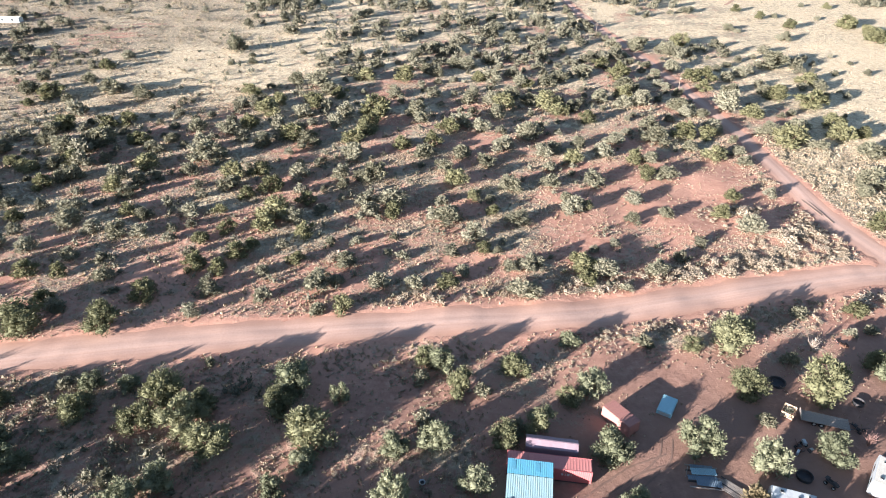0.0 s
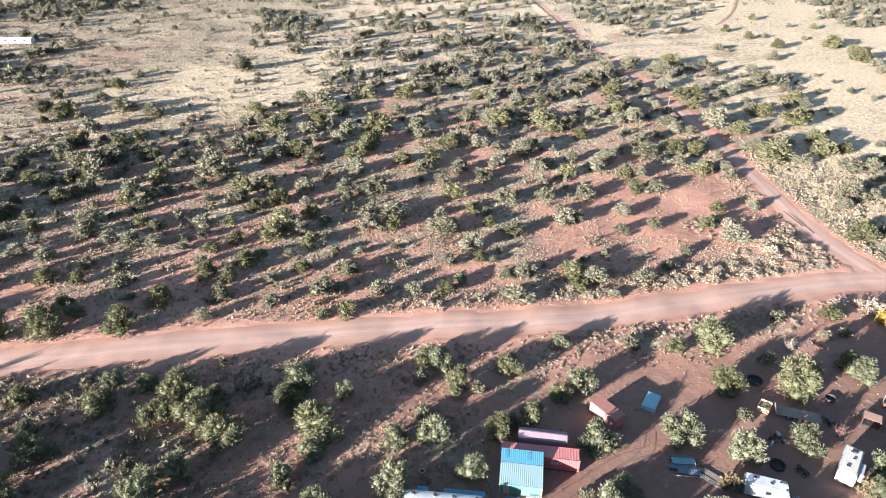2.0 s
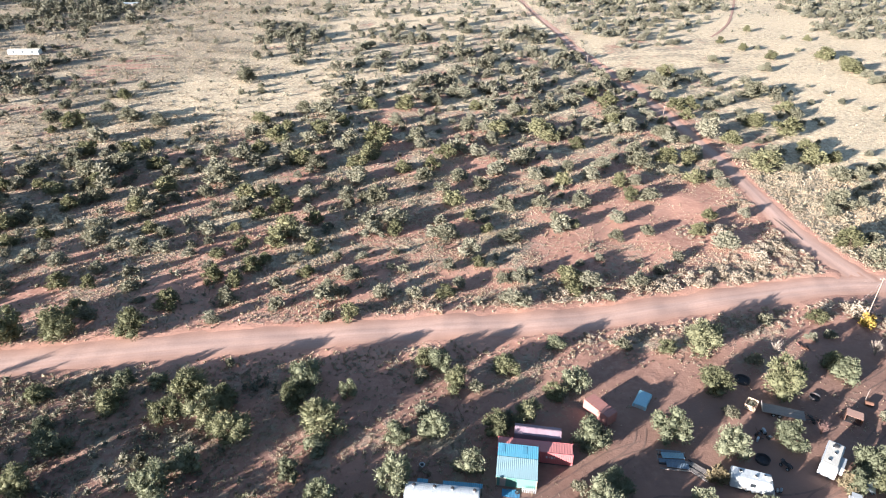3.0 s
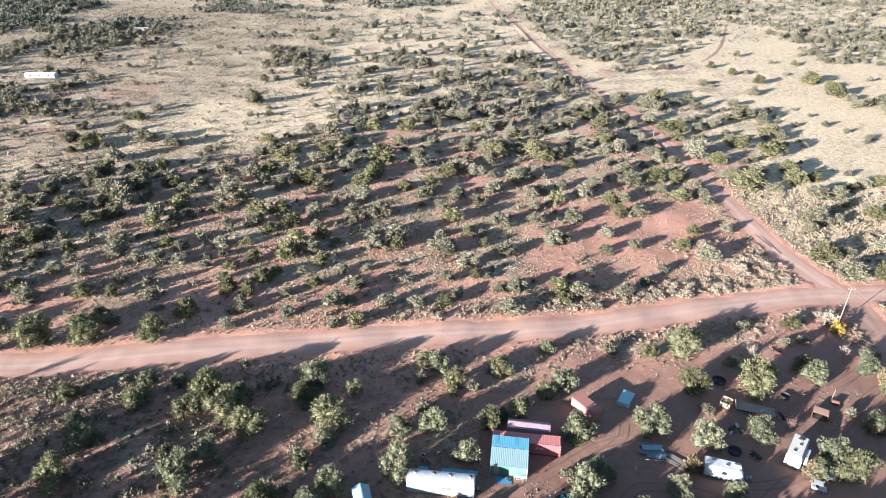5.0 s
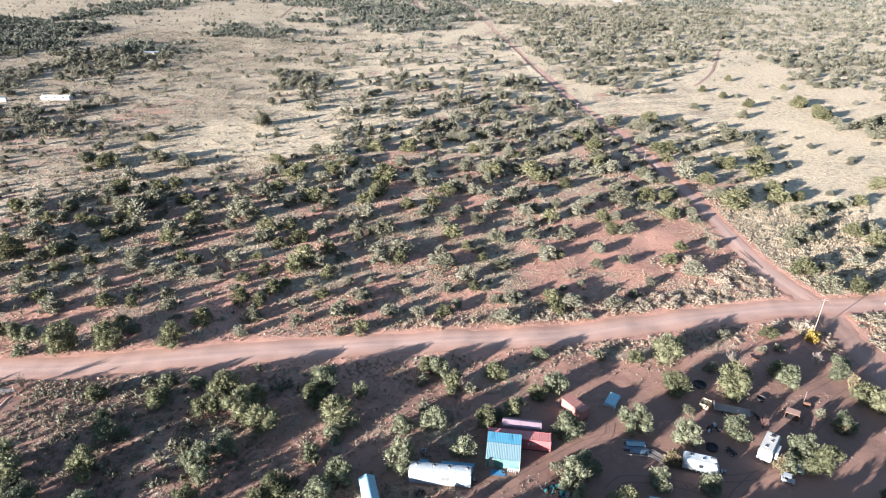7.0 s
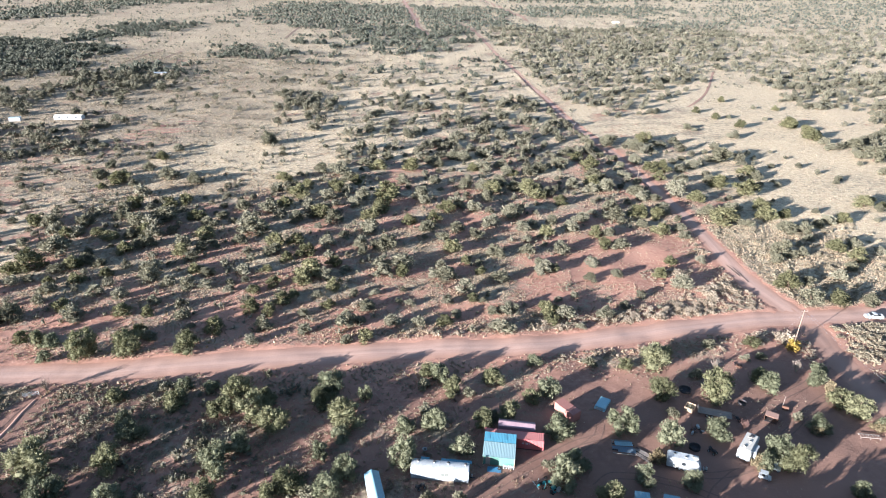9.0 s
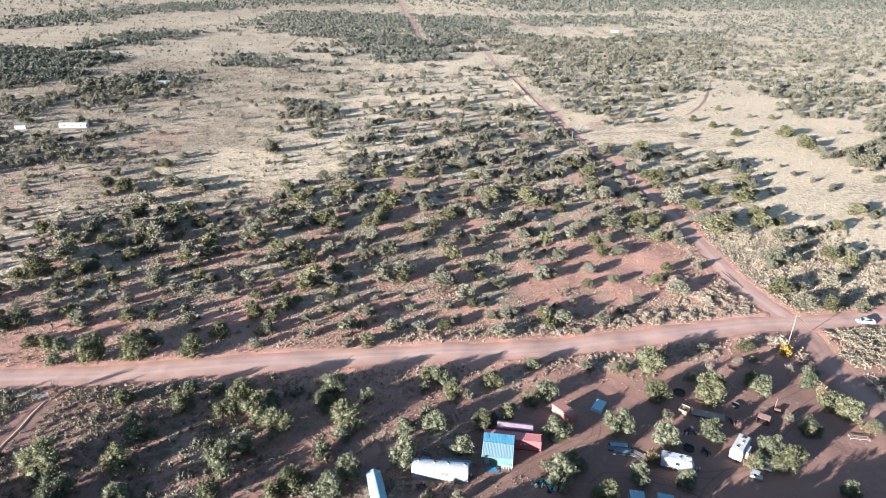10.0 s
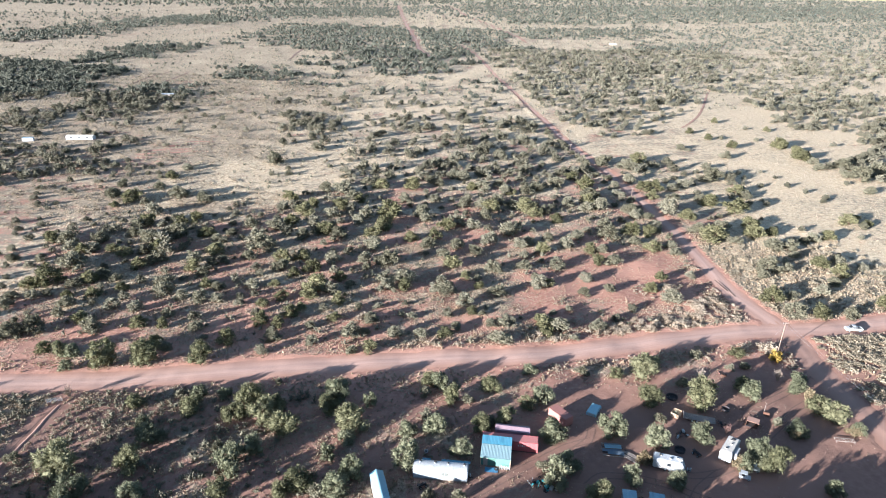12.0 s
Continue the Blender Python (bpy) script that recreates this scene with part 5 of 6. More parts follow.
# ---- buildings and boxes ----
def red_container():
    b = thing("shipping_container", 15.4, 109.35, -8.1, "faded red corrugated steel shipping container in the yard", "shipping container")
    L, W, H = 12.15, 2.44, 2.6
    part("floor_frame", a_block((0, 0, 0.09), (L, W, 0.16)), DARK_STEEL, b)
    for s in (-1, 1):
        part("side_panel", ribbed(L - 0.3, H - 0.34, 0.28, 0.028), RED_STEEL, b, m=pose(0, s * (W / 2 - 0.06), 0.16 + (H - 0.34) / 2, 90, 0, 0 if s < 0 else 180))
        part("top_rail", a_block((0, s * (W / 2 - 0.05), H - 0.09), (L, 0.1, 0.12), bevel=0.015), RED_STEEL, b)
        for e in (-1, 1):
            part("corner_post", a_block((e * (L / 2 - 0.08), s * (W / 2 - 0.08), H / 2), (0.16, 0.16, H), bevel=0.02), RED_STEEL, b)
    part("roof_panel", ribbed(L - 0.2, W - 0.16, 0.42, 0.012), RED_ROOF, b, "ribbed roof in a lighter red than the sides", m=pose(0, 0, H - 0.06))
    part("end_panel", ribbed(W - 0.3, H - 0.34, 0.28, 0.05), RED_STEEL, b, m=pose(-L / 2 + 0.06, 0, 0.16 + (H - 0.34) / 2, 90, 0, -90))
    for s in (-1, 1):
        d = part("door", a_block((L / 2 - 0.06, s * 0.56, H / 2), (0.06, 1.08, H - 0.3), bevel=0.01), RED_STEEL, b)
        for k in (-0.25, 0.25):
            part("locking_bar", tube((L / 2 - 0.01, s * 0.56 + k, 0.2), (L / 2 - 0.01, s * 0.56 + k, H - 0.2), 0.02, sides=6), GALVANISED, d)
    for k, wide in enumerate((0.28, 0.1, 0.32, 0.12)):
        part("marking", a_block((1.9 + k * 0.42, -W / 2 - 0.012, 1.55), (wide, 0.012, 0.42)), WHITE, b, "white painted marking bar")


def gable_roof_box(b, L, W, eave, ridge, wall_mat, roof_mat, pitch=0.3, over=0.12):
    """Walls and two ribbed roof slopes; the ridge runs along x."""
    rise = ridge - eave
    slope = math.hypot(W / 2 + over, rise * (W / 2 + over) / (W / 2))
    angle = math.degrees(math.atan2(rise, W / 2))
    for s in (-1, 1):
        part("wall", a_block((0, s * (W / 2 - 0.04), eave / 2), (L, 0.08, eave)), wall_mat, b)
        mid = (0, s * (W / 2 + over) / 2, ridge - math.sin(radians(angle)) * slope / 2 + 0.03)
        part("roof_slope", ribbed(L + 2 * over, slope, pitch, 0.035), roof_mat, b, m=pose(*mid, -angle * s, 0, 0))
        part("gable_wall", extrude([(-W / 2 + 0.05, 0), (W / 2 - 0.05, 0), (W / 2 - 0.05, eave), (0, ridge - 0.02), (-W / 2 + 0.05, eave)], 0.08), wall_mat, b, m=pose(s * (L / 2 - 0.04), 0, 0))
    part("ridge_cap", a_block((0, 0, ridge + 0.07), (L + 2 * over, 0.24, 0.03), bevel=0.01), roof_mat, b)


def lilac_shed():
    b = thing("storage_shed", 16.35, 112.95, -9.5, "lilac painted metal storage shed behind the container", "shed")
    gable_roof_box(b, 7.6, 2.3, 2.15, 2.6, LILAC, LILAC, 3.8, 0.04)
    part("door", a_block((3.83, 0, 1.0), (0.06, 1.0, 1.95), bevel=0.01), LILAC, b)


def salmon_box():
    b = thing("cargo_box", 28.05, 118.75, -55, "salmon pink metal cargo box on bare soil", "cargo box")
    L, W, H = 5.5, 2.5, 2.35
    part("body", a_block((0, 0, H / 2 + 0.1), (L, W, H - 0.2), bevel=0.04), SALMON, b)
    part("roof_panel", ribbed(L - 0.1, W - 0.06, 0.6, 0.02), SALMON, b, m=pose(0, 0, H + 0.03))
    for s in (-1, 1):
        part("skid", a_block((0, s * 0.8, 0.06), (L, 0.16, 0.12)), GREY_WOOD, b)
        part("door", a_block((-L / 2 - 0.02, s * 0.6, H / 2 + 0.1), (0.05, 1.14, H - 0.4), bevel=0.01), SALMON, b)


def blue_roof_shed():
    b = thing("workshop_shed", 12.2, 106.0, -8.1, "green shed with a blue and pale corrugated lean-to roof", "shed")
    L, D, hi, lo = 6.4, 5.8, 3.1, 2.05
    front = -D / 2 + 0.12
    part("back_wall", a_block((0, D / 2 - 0.75, hi / 2 - 0.15), (L - 0.3, 0.1, hi - 0.35)), GREEN_WALL, b)
    part("front_wall", a_block((-1.55, front, lo / 2), (L / 2 - 0.1, 0.1, lo - 0.04)), GREEN_WALL, b)
    part("front_wall", a_block((1.55, front + 0.006, lo / 2), (L / 2 - 0.1, 0.1, lo - 0.04)), TEAL_BOARD, b, "pale teal board wall")
    for s in (-1, 1):
        part("side_wall", extrude([(front + 0.06, 0), (D / 2 - 0.81, 0), (D / 2 - 0.81, hi - 0.22), (front + 0.06, lo - 0.02)], 0.1), GREEN_WALL, b, m=pose(s * (L / 2 - 0.2), 0, 0))
    part("door", a_block((-2.1, front - 0.06, 0.98), (0.9, 0.05, 1.9), bevel=0.01), GREY_WOOD, b)
    part("corner_board", a_block((-L / 2 + 0.12, front - 0.06, lo / 2), (0.12, 0.05, lo - 0.06)), TAN_WOOD, b)
    part("corner_board", a_block((L / 2 - 0.12, front - 0.06, lo / 2), (0.12, 0.05, lo - 0.06)), TAN_WOOD, b)
    angle = math.degrees(math.atan2(hi - lo, D))
    n = 7
    wide = L / n
    for k in range(n):
        x = -L / 2 + (k + 0.5) * wide
        y = D / 2 - 1.1
        part("roof_sheet", ribbed(wide - 0.008, 2.3, 0.3, 0.012), BLUE_METAL, b, "bright blue roof sheet", m=pose(x, y, lo + (hi - lo) * (y + D / 2) / D + 0.09, angle, 0, 0))
        y = -1.15
        part("roof_sheet", ribbed(wide - 0.008, 3.6, 0.3, 0.022), SHED_PALE, b, "pale corrugated roof sheet", m=pose(x, y, lo + (hi - lo) * (y + D / 2) / D + 0.05, angle, 0, 0))
    for x, y, wide in ((1.05, 1.95, 0.7), (-2.3, 2.0, 0.5)):
        part("roof_patch", a_block((x, y, lo + (hi - lo) * (y + D / 2) / D + 0.125), (wide, 1.3, 0.02), tilt=angle), BLUE_PATCH, b, "darker blue roof patch")
    part("front_flashing", a_block((0, -D / 2 - 0.02, lo + 0.02), (L, 0.06, 0.1)), TEAL_BOARD, b)


def long_shed():
    b = thing("long_shed", -11.5, 94.6, -74.7, "long narrow shed with a pale blue metal gable roof", "shed")
    gable_roof_box(b, 9.0, 2.6, 2.1, 2.75, WHITE, PALE_BLUE, 0.35)
    part("door", a_block((-4.53, 0.1, 1.0), (0.06, 0.9, 1.95), bevel=0.01), GREY_WOOD, b)


def rounded_box(L, W, H, z0, bulge, nose=0.0, steps=7):
    """A trailer body: slightly arched roof, rounded roof edges; nose slopes the +x end."""
    outline = [(-W / 2, z0), (-W / 2, H - 0.35)]
    for i in range(steps + 1):
        u = -1 + 2 * i / steps
        outline.append((u * (W / 2 - 0.06), H - 0.12 + bulge * (1 - u * u)))
    outline += [(W / 2, H - 0.35), (W / 2, z0)]
    bm = extrude(outline, L)
    if nose:
        for v in bm.verts:
            if v.co.x > 0:
                v.co.x -= nose * (v.co.z - z0) / (H - z0)
    edges = [e for e in bm.edges if abs(e.verts[0].co.x - e.verts[1].co.x) < 1e-4]
    bmesh.ops.bevel(bm, geom=edges, offset=0.08, segments=2, affect="EDGES")
    return bm


def mobile_home():
    b = thing("mobile_home", 0.4, 100.35, -6.3, "long white mobile home trailer with roof vents and steps", "mobile home")
    L, W, H = 11.2, 2.6, 2.95
    part("body", rounded_box(L, W, H, 0.35, 0.16), HOME_WALL, b, "bluish-white metal siding")
    for k in range(8):
        x = -L / 2 + 0.72 + k * (L - 0.2) / 8
        arch = [(u * (W / 2 - 0.1), H - 0.09 + 0.16 * (1 - u * u)) for u in (-1, -0.7, -0.35, 0, 0.35, 0.7, 1)]
        part("roof_panel", extrude(arch + [(u, z - 0.06) for u, z in arch[::-1]], (L - 0.2) / 8 - 0.03), OLD_ROOF, b, m=pose(x, 0, 0))
    for s in (-1, 1):
        part("skirting", a_block((0, s * (W / 2 - 0.06), 0.19), (L - 0.1, 0.05, 0.36)), GREY_WOOD, b)
        part("trim_strip", a_block((0, s * (W / 2 + 0.012), 0.75), (L - 0.3, 0.02, 0.12)), GALVANISED, b)
    for x, y in ((-4.3, 0.35), (-1.2, 0.35), (1.5, 0.3), (4.8, 0.3)):
        v = part("roof_vent", tube((x, y, H), (x, y, H + 0.42), 0.2, 0.2, 12), GALVANISED, b)
        part("vent_cap", tube((x, y, H + 0.42), (x, y, H + 0.52), 0.3, 0.16, 12), DARK_STEEL, v)
    for x, wide in ((0.55, 0.62), (1.3, 0.62)):
        w = part("window_frame", a_block((x, -W / 2 - 0.02, 1.75), (wide + 0.12, 0.05, 0.82), bevel=0.01), GALVANISED, b)
        part("pane", a_block((x, -W / 2 - 0.045, 1.75), (wide, 0.02, 0.7)), GREY_PANE, w)
    d = part("door", a_block((2.3, -W / 2 - 0.03, 1.4), (0.85, 0.06, 1.95), bevel=0.01), CREAM, b)
    part("door_handle", a_block((2.62, -W / 2 - 0.08, 1.35), (0.06, 0.06, 0.12)), DARK_STEEL, d)
    for k in range(3):
        part("step", a_block((2.3, -W / 2 - 0.3 - 0.28 * k, 0.42 - 0.14 * k), (1.0, 0.28, 0.05)), TAN_WOOD, b)
    for s in (-0.45, 0.45):
        part("step_rail", tube((2.3 + s, -W / 2 - 0.1, 1.25), (2.3 + s, -W / 2 - 1.0, 0.85), 0.03, sides=6), TAN_WOOD, b)
    part("hitch", a_block((L / 2 + 0.5, 0, 0.45), (1.1, 0.16, 0.12)), DARK_STEEL, b)
    part("gas_bottle", lathe([(0.1, 0.4), (0.18, 0.46), (0.18, 0.95), (0.08, 1.05)], 14), GALVANISED, b, m=pose(L / 2 + 0.45, 0.2, 0.1))
    for x, wide in ((2.9, 6.0), (-3.2, 1.7)):
        a = part("awning_roof", ribbed(wide, 1.0, 0.3, 0.025), BLUE_METAL, b, "blue metal awning strip", m=pose(x, W / 2 + 0.5, 2.5, -8, 0, 0))
        for s in (-1, 1):
            part("awning_post", a_block((x + s * (wide / 2 - 0.1), W / 2 + 0.9, 1.2), (0.08, 0.08, 2.4)), GREY_WOOD, a)


def travel_trailer(x, y, turn, L, W, H, nose, roof, label, slide=False):
    b = thing("travel_trailer", x, y, turn, label, "travel trailer", "parked trailers")
    part("body", rounded_box(L, W, H, 0.5, 0.08, nose), WHITE, b)
    part("roof_membrane", a_block((-nose / 2, 0, H + 0.0), (L - nose - 0.5, W - 0.4, 0.14), bevel=0.05), OLD_ROOF if roof is WHITE else roof, b)
    part("chassis", a_block((0, 0, 0.42), (L - 0.2, W - 0.5, 0.16)), DARK_STEEL, b)
    for vx, vy, s in ((-L * 0.3, 0.3, 0.5), (L * 0.02, -0.2, 0.42), (L * 0.22, 0.35, 0.36)):
        v = part("roof_vent", a_block((vx, vy, H + 0.13), (s, s, 0.14), bevel=0.03), CREAM, b)
        part("vent_lid", a_block((vx, vy, H + 0.22), (s * 0.8, s * 0.8, 0.04), bevel=0.01), DARK_STEEL, v)
    part("air_conditioner", a_block((L * 0.3, -0.05, H + 0.2), (0.85, 0.7, 0.26), bevel=0.06), CREAM if roof is WHITE else DARK_STEEL, b)
    for s in (-1, 1):
        for wx, wide in (((-L * 0.02, 0.7),) if s < 0 else ((-L * 0.3, 0.9), (L * 0.12, 1.1))):
            f = part("window_frame", a_block((wx, s * (W / 2 + 0.015), 1.75), (wide + 0.1, 0.04, 0.7), bevel=0.01), DARK_STEEL, b)
            part("pane", a_block((wx, s * (W / 2 + 0.036), 1.75), (wide, 0.02, 0.6)), GLASS, f)
        for wx in (-0.45, 0.45):
            wheel(b, wx - 0.3, s * (W / 2 - 0.14), 0.36)
        part("stripe", a_block((0, s * (W / 2 + 0.008), 1.05), (L - nose - 0.5, 0.012, 0.16)), GALVANISED, b)
    part("door", a_block((-L * 0.2, -W / 2 - 0.02, 1.45), (0.7, 0.05, 1.75), bevel=0.01), CREAM, b)
    part("hitch", a_block((L / 2 + 0.5, 0, 0.45), (1.1, 0.14, 0.12)), DARK_STEEL, b)
    for s in (-0.17, 0.17):
        part("gas_bottle", lathe([(0.08, 0.48), (0.14, 0.52), (0.14, 0.95), (0.06, 1.02)], 12), WHITE, b, m=pose(L / 2 + 0.35, s, 0))
    if slide:
        part("slide_out", a_block((-0.6, -W / 2 - 0.35, 1.6), (2.6, 0.7, 1.5), bevel=0.04), WHITE, b)


def small_white_box(x, y, turn, L, W, H, name, label, category):
    b = thing(name, x, y, turn, label, category)
    part("body", a_block((0, 0, H / 2), (L, W, H), bevel=0.06), WHITE, b)
    part("roof_panel", ribbed(L + 0.1, W + 0.1, 0.5, 0.02), PALE_BLUE, b, "pale blue sheet roof", m=pose(0, 0, H + 0.03))
    part("door", a_block((-L * 0.2, -W / 2 - 0.01, H * 0.45), (0.8, 0.05, H * 0.8), bevel=0.01), GALVANISED, b)


def camper_shell():
    b = thing("camper_shell", 36.6, 122.2, 58, "low sky-blue truck camper shell on the ground", "camper shell")
    part("shell", extrude([(-1.2, 0), (-1.2, 0.58), (-1.08, 0.8), (1.08, 0.8), (1.2, 0.58), (1.2, 0)], 4.0), SKY_PAINT, b)
    part("roof_rim", a_block((0, 0, 0.815), (3.9, 2.1, 0.05), bevel=0.02), SKY_PAINT, b)
    for s in (-1, 1):
        part("window", a_block((0.1, s * 1.2, 0.33), (2.6, 0.04, 0.24)), GLASS, b)
    part("rear_hatch", a_block((-2.0, 0, 0.36), (0.05, 1.6, 0.55), bevel=0.01), GALVANISED, b)


red_container()
lilac_shed()
salmon_box()
blue_roof_shed()
long_shed()
mobile_home()
travel_trailer(48.3, 103.4, -18.4, 6.6, 2.45, 2.6, 0.9, WHITE, "white travel trailer with a sloping nose under tree shade")
travel_trailer(62.5, 107.4, 51, 6.4, 2.5, 2.8, 0.25, CREAM, "cream and white travel trailer with a slide-out", True)
camper_shell()
small_white_box(37.3, 93.8, -10, 2.6, 2.2, 2.0, "garden_shed", "small white box shed with a pale blue roof", "shed")
small_white_box(42.6, 93.4, -14, 2.8, 2.0, 1.6, "pump_shed", "low white shed with a pale blue roof", "shed")
small_white_box(46.2, 93.0, -30, 1.6, 1.2, 0.9, "chest_freezer", "old white chest freezer outdoors", "freezer")


# ---- vehicles ----
def car_body(L, W, belt, points):
    """A body whose side outline is given as (x, z), narrowed above the belt line."""
    bm = extrude([(x, z) for x, z in points], W, axis="y")
    for v in bm.verts:
        if v.co.z > belt:
            v.co.y *= 0.86
    bmesh.ops.bevel(bm, geom=list(bm.edges), offset=0.05, segments=2, affect="EDGES")
    return bm


def pickup():
    b = thing("pickup_truck", 122.0, 161.9, 175, "white crew-cab pickup truck on the dirt road", "pickup truck", up=0.06)
    b.matrix_world = b.matrix_world @ Matrix.Diagonal((0.85, 0.9, 0.9, 1))
    W = 1.95
    part("body", car_body(5.4, W, 9, [(-2.7, 0.5), (-2.68, 0.9), (-0.75, 0.92), (-0.7, 1.16), (1.35, 1.16), (2.45, 1.06), (2.7, 0.9), (2.72, 0.5)]), WHITE, b)
    part("cab", car_body(2.4, W - 0.06, 1.3, [(-0.8, 1.1), (-0.72, 1.86), (-0.5, 1.95), (0.6, 1.93), (1.4, 1.14)]), WHITE, b)
    part("bed_floor", a_block((-1.73, 0, 0.94), (1.8, 1.6, 0.04)), DARK_STEEL, b)
    for s in (-1, 1):
        part("bed_side", a_block((-1.73, s * 0.91, 1.14), (1.88, 0.11, 0.46), bevel=0.03), WHITE, b)
        for x, wide in ((-0.32, 0.66), (0.45, 0.7)):
            part("side_window", a_block((x, s * 0.895, 1.58), (wide, 0.03, 0.5), tilt=s * 14), DARK_PANE, b)
        for x in (-1.7, 1.75):
            wheel(b, x, s * 0.88, 0.39, 0.26)
        part("headlight", a_block((2.69, s * 0.75, 0.85), (0.06, 0.3, 0.2), bevel=0.02), GLASS, b)
        part("mirror", a_block((1.0, s * 1.08, 1.35), (0.12, 0.2, 0.18), bevel=0.03), DARK_STEEL, b)
    part("windscreen", a_block((1.03, 0, 1.56), (0.9, 1.5, 0.03), bevel=0.01), DARK_PANE, b, m=Matrix.Translation((1.03, 0, 1.56)) @ pose(0, 0, 0, 0, 44, 0) @ Matrix.Translation((-1.03, 0, -1.56)))
    part("rear_window", a_block((-0.785, 0, 1.58), (0.03, 1.3, 0.4)), GLASS, b)
    part("tailgate", a_block((-2.66, 0, 1.14), (0.08, 1.7, 0.44), bevel=0.02), WHITE, b)
    part("bumper", a_block((2.74, 0, 0.55), (0.14, 1.9, 0.22), bevel=0.04), GALVANISED, b)


def farm_cart(x, y, turn, paint, label):
    b = thing("utility_cart", x, y, turn, label, "utility cart", "parked carts")
    part("body", car_body(2.2, 1.2, 9, [(-1.1, 0.3), (-1.1, 0.75), (0.5, 0.72), (1.1, 0.6), (1.15, 0.3)]), paint, b)
    part("canopy", a_block((-0.25, 0, 1.45), (1.4, 1.2, 0.07), bevel=0.03), paint, b)
    part("seat", a_block((-0.3, 0, 0.85), (0.5, 1.0, 0.16), bevel=0.04), RUBBER, b)
    for s in (-1, 1):
        for px in (-0.85, 0.35):
            part("canopy_post", tube((px, s * 0.5, 0.7), (px, s * 0.5, 1.43), 0.025, sides=6), DARK_STEEL, b)
        for wx in (-0.75, 0.75):
            wheel(b, wx, s * 0.52, 0.24, 0.18)


farm_cart(62.8, 100.2, -28, WHITE, "small white utility cart beside a bush")
farm_cart(65.9, 102.8, -32, GALVANISED, "pale blue-grey utility cart under a juniper")


def utility_trailer():
    b = thing("flatbed_trailer", 60.3, 118.8, -19, "long flatbed trailer with weathered grey deck boards", "flatbed trailer")
    for k in range(10):
        part("deck_board", a_block((0, -1.08 + k * 0.24, 0.82 + 0.006 * (k % 3)), (7.0, 0.225, 0.05)), GREY_WOOD, b)
    for s in (-1, 1):
        part("frame_rail", a_block((0, s * 0.9, 0.7), (7.0, 0.1, 0.16)), DARK_STEEL, b)
        for x in (-0.9, 0.1):
            wheel(b, x - 0.6, s * 1.0, 0.36)
    for s in (-1, 1):
        part("drawbar", tube((3.5, s * 0.8, 0.66), (5.0, 0, 0.6), 0.06, sides=6), DARK_STEEL, b)
    part("headboard", a_block((-3.45, 0, 1.1), (0.08, 2.3, 0.5)), GREY_WOOD, b)


def slat_pen():
    b = thing("slatted_pen", 55.6, 120.7, -38, "small tan wooden slat pen round a shrub", "wooden pen")
    for s in (-1, 1):
        for e in (-1, 1):
            part("post", a_block((s * 0.85, e * 1.05, 0.55), (0.09, 0.09, 1.1)), TAN_WOOD, b)
        for k in range(4):
            part("slat", a_block((s * 0.92, 0, 0.22 + k * 0.26), (0.03, 2.2, 0.15)), TAN_WOOD, b)
            part("slat", a_block((0, s * 1.12, 0.22 + k * 0.26), (1.8, 0.03, 0.15)), TAN_WOOD, b)


def rusty_bin():
    b = thing("rusty_steel_bin", 72.3, 117.7, -33, "rusty pinkish steel bin lying open at one side", "steel bin")
    part("top_plate", a_block((0, 0, 1.45), (2.6, 2.0, 0.06), bevel=0.02), PEACH, b)
    part("back_plate", a_block((0, 0.97, 0.73), (2.6, 0.06, 1.4)), RUST, b)
    for s in (-1, 1):
        part("side_plate", a_block((s * 1.27, 0, 0.73), (0.06, 1.95, 1.4)), RUST, b)
    part("floor_plate", a_block((0, 0, 0.04), (2.6, 2.0, 0.06)), DARK_STEEL, b)


def drum(x, y, turn, label, r=0.45, h=1.3):
    b = thing("steel_drum", x, y, turn, label, "drum")
    m = pose(0, 0, r, 0, 90, 0) @ pose(0, 0, -h / 2)
    part("shell", lathe([(r * 0.96, 0), (r, 0.03), (r, h * 0.33), (r * 1.03, h * 0.35), (r, h * 0.37), (r, h * 0.66), (r * 1.03, h * 0.68), (r, h * 0.7), (r, h - 0.03), (r * 0.96, h)], 18), RUST, b, m=m)
    part("lid", lathe([(r * 0.86, h), (r * 0.86, h + 0.02)], 16), DARK_STEEL, b, m=m)


def stock_tank(x, y, r, label, mat=DARK_STEEL, h=0.55):
    b = thing("stock_tank", x, y, 0, label, "stock tank", "round tanks")
    part("wall", lathe([(r, 0), (r, h - 0.04), (r + 0.05, h), (r - 0.03, h), (r - 0.06, h - 0.04), (r - 0.06, 0.05)], 28, True), mat, b)
    part("bottom", lathe([(r - 0.05, 0.03), (r - 0.05, 0.06)], 24), DARK_STEEL, b)


def lumber_pile():
    rng = random.Random(3)
    b = thing("lumber_pile", 41.3, 106.4, -48, "pile of weathered grey and tan boards", "lumber pile")
    for k in range(16):
        part("board", a_block((rng.uniform(-0.4, 0.4), -1.0 + (k % 8) * 0.27, 0.07 + 0.11 * (k // 8)), (rng.uniform(3.2, 5.0), 0.2, 0.06), turn=rng.uniform(-5, 5)), rng.choice((GREY_WOOD, GREY_WOOD, GREY_WOOD, DARK_STEEL)), b)


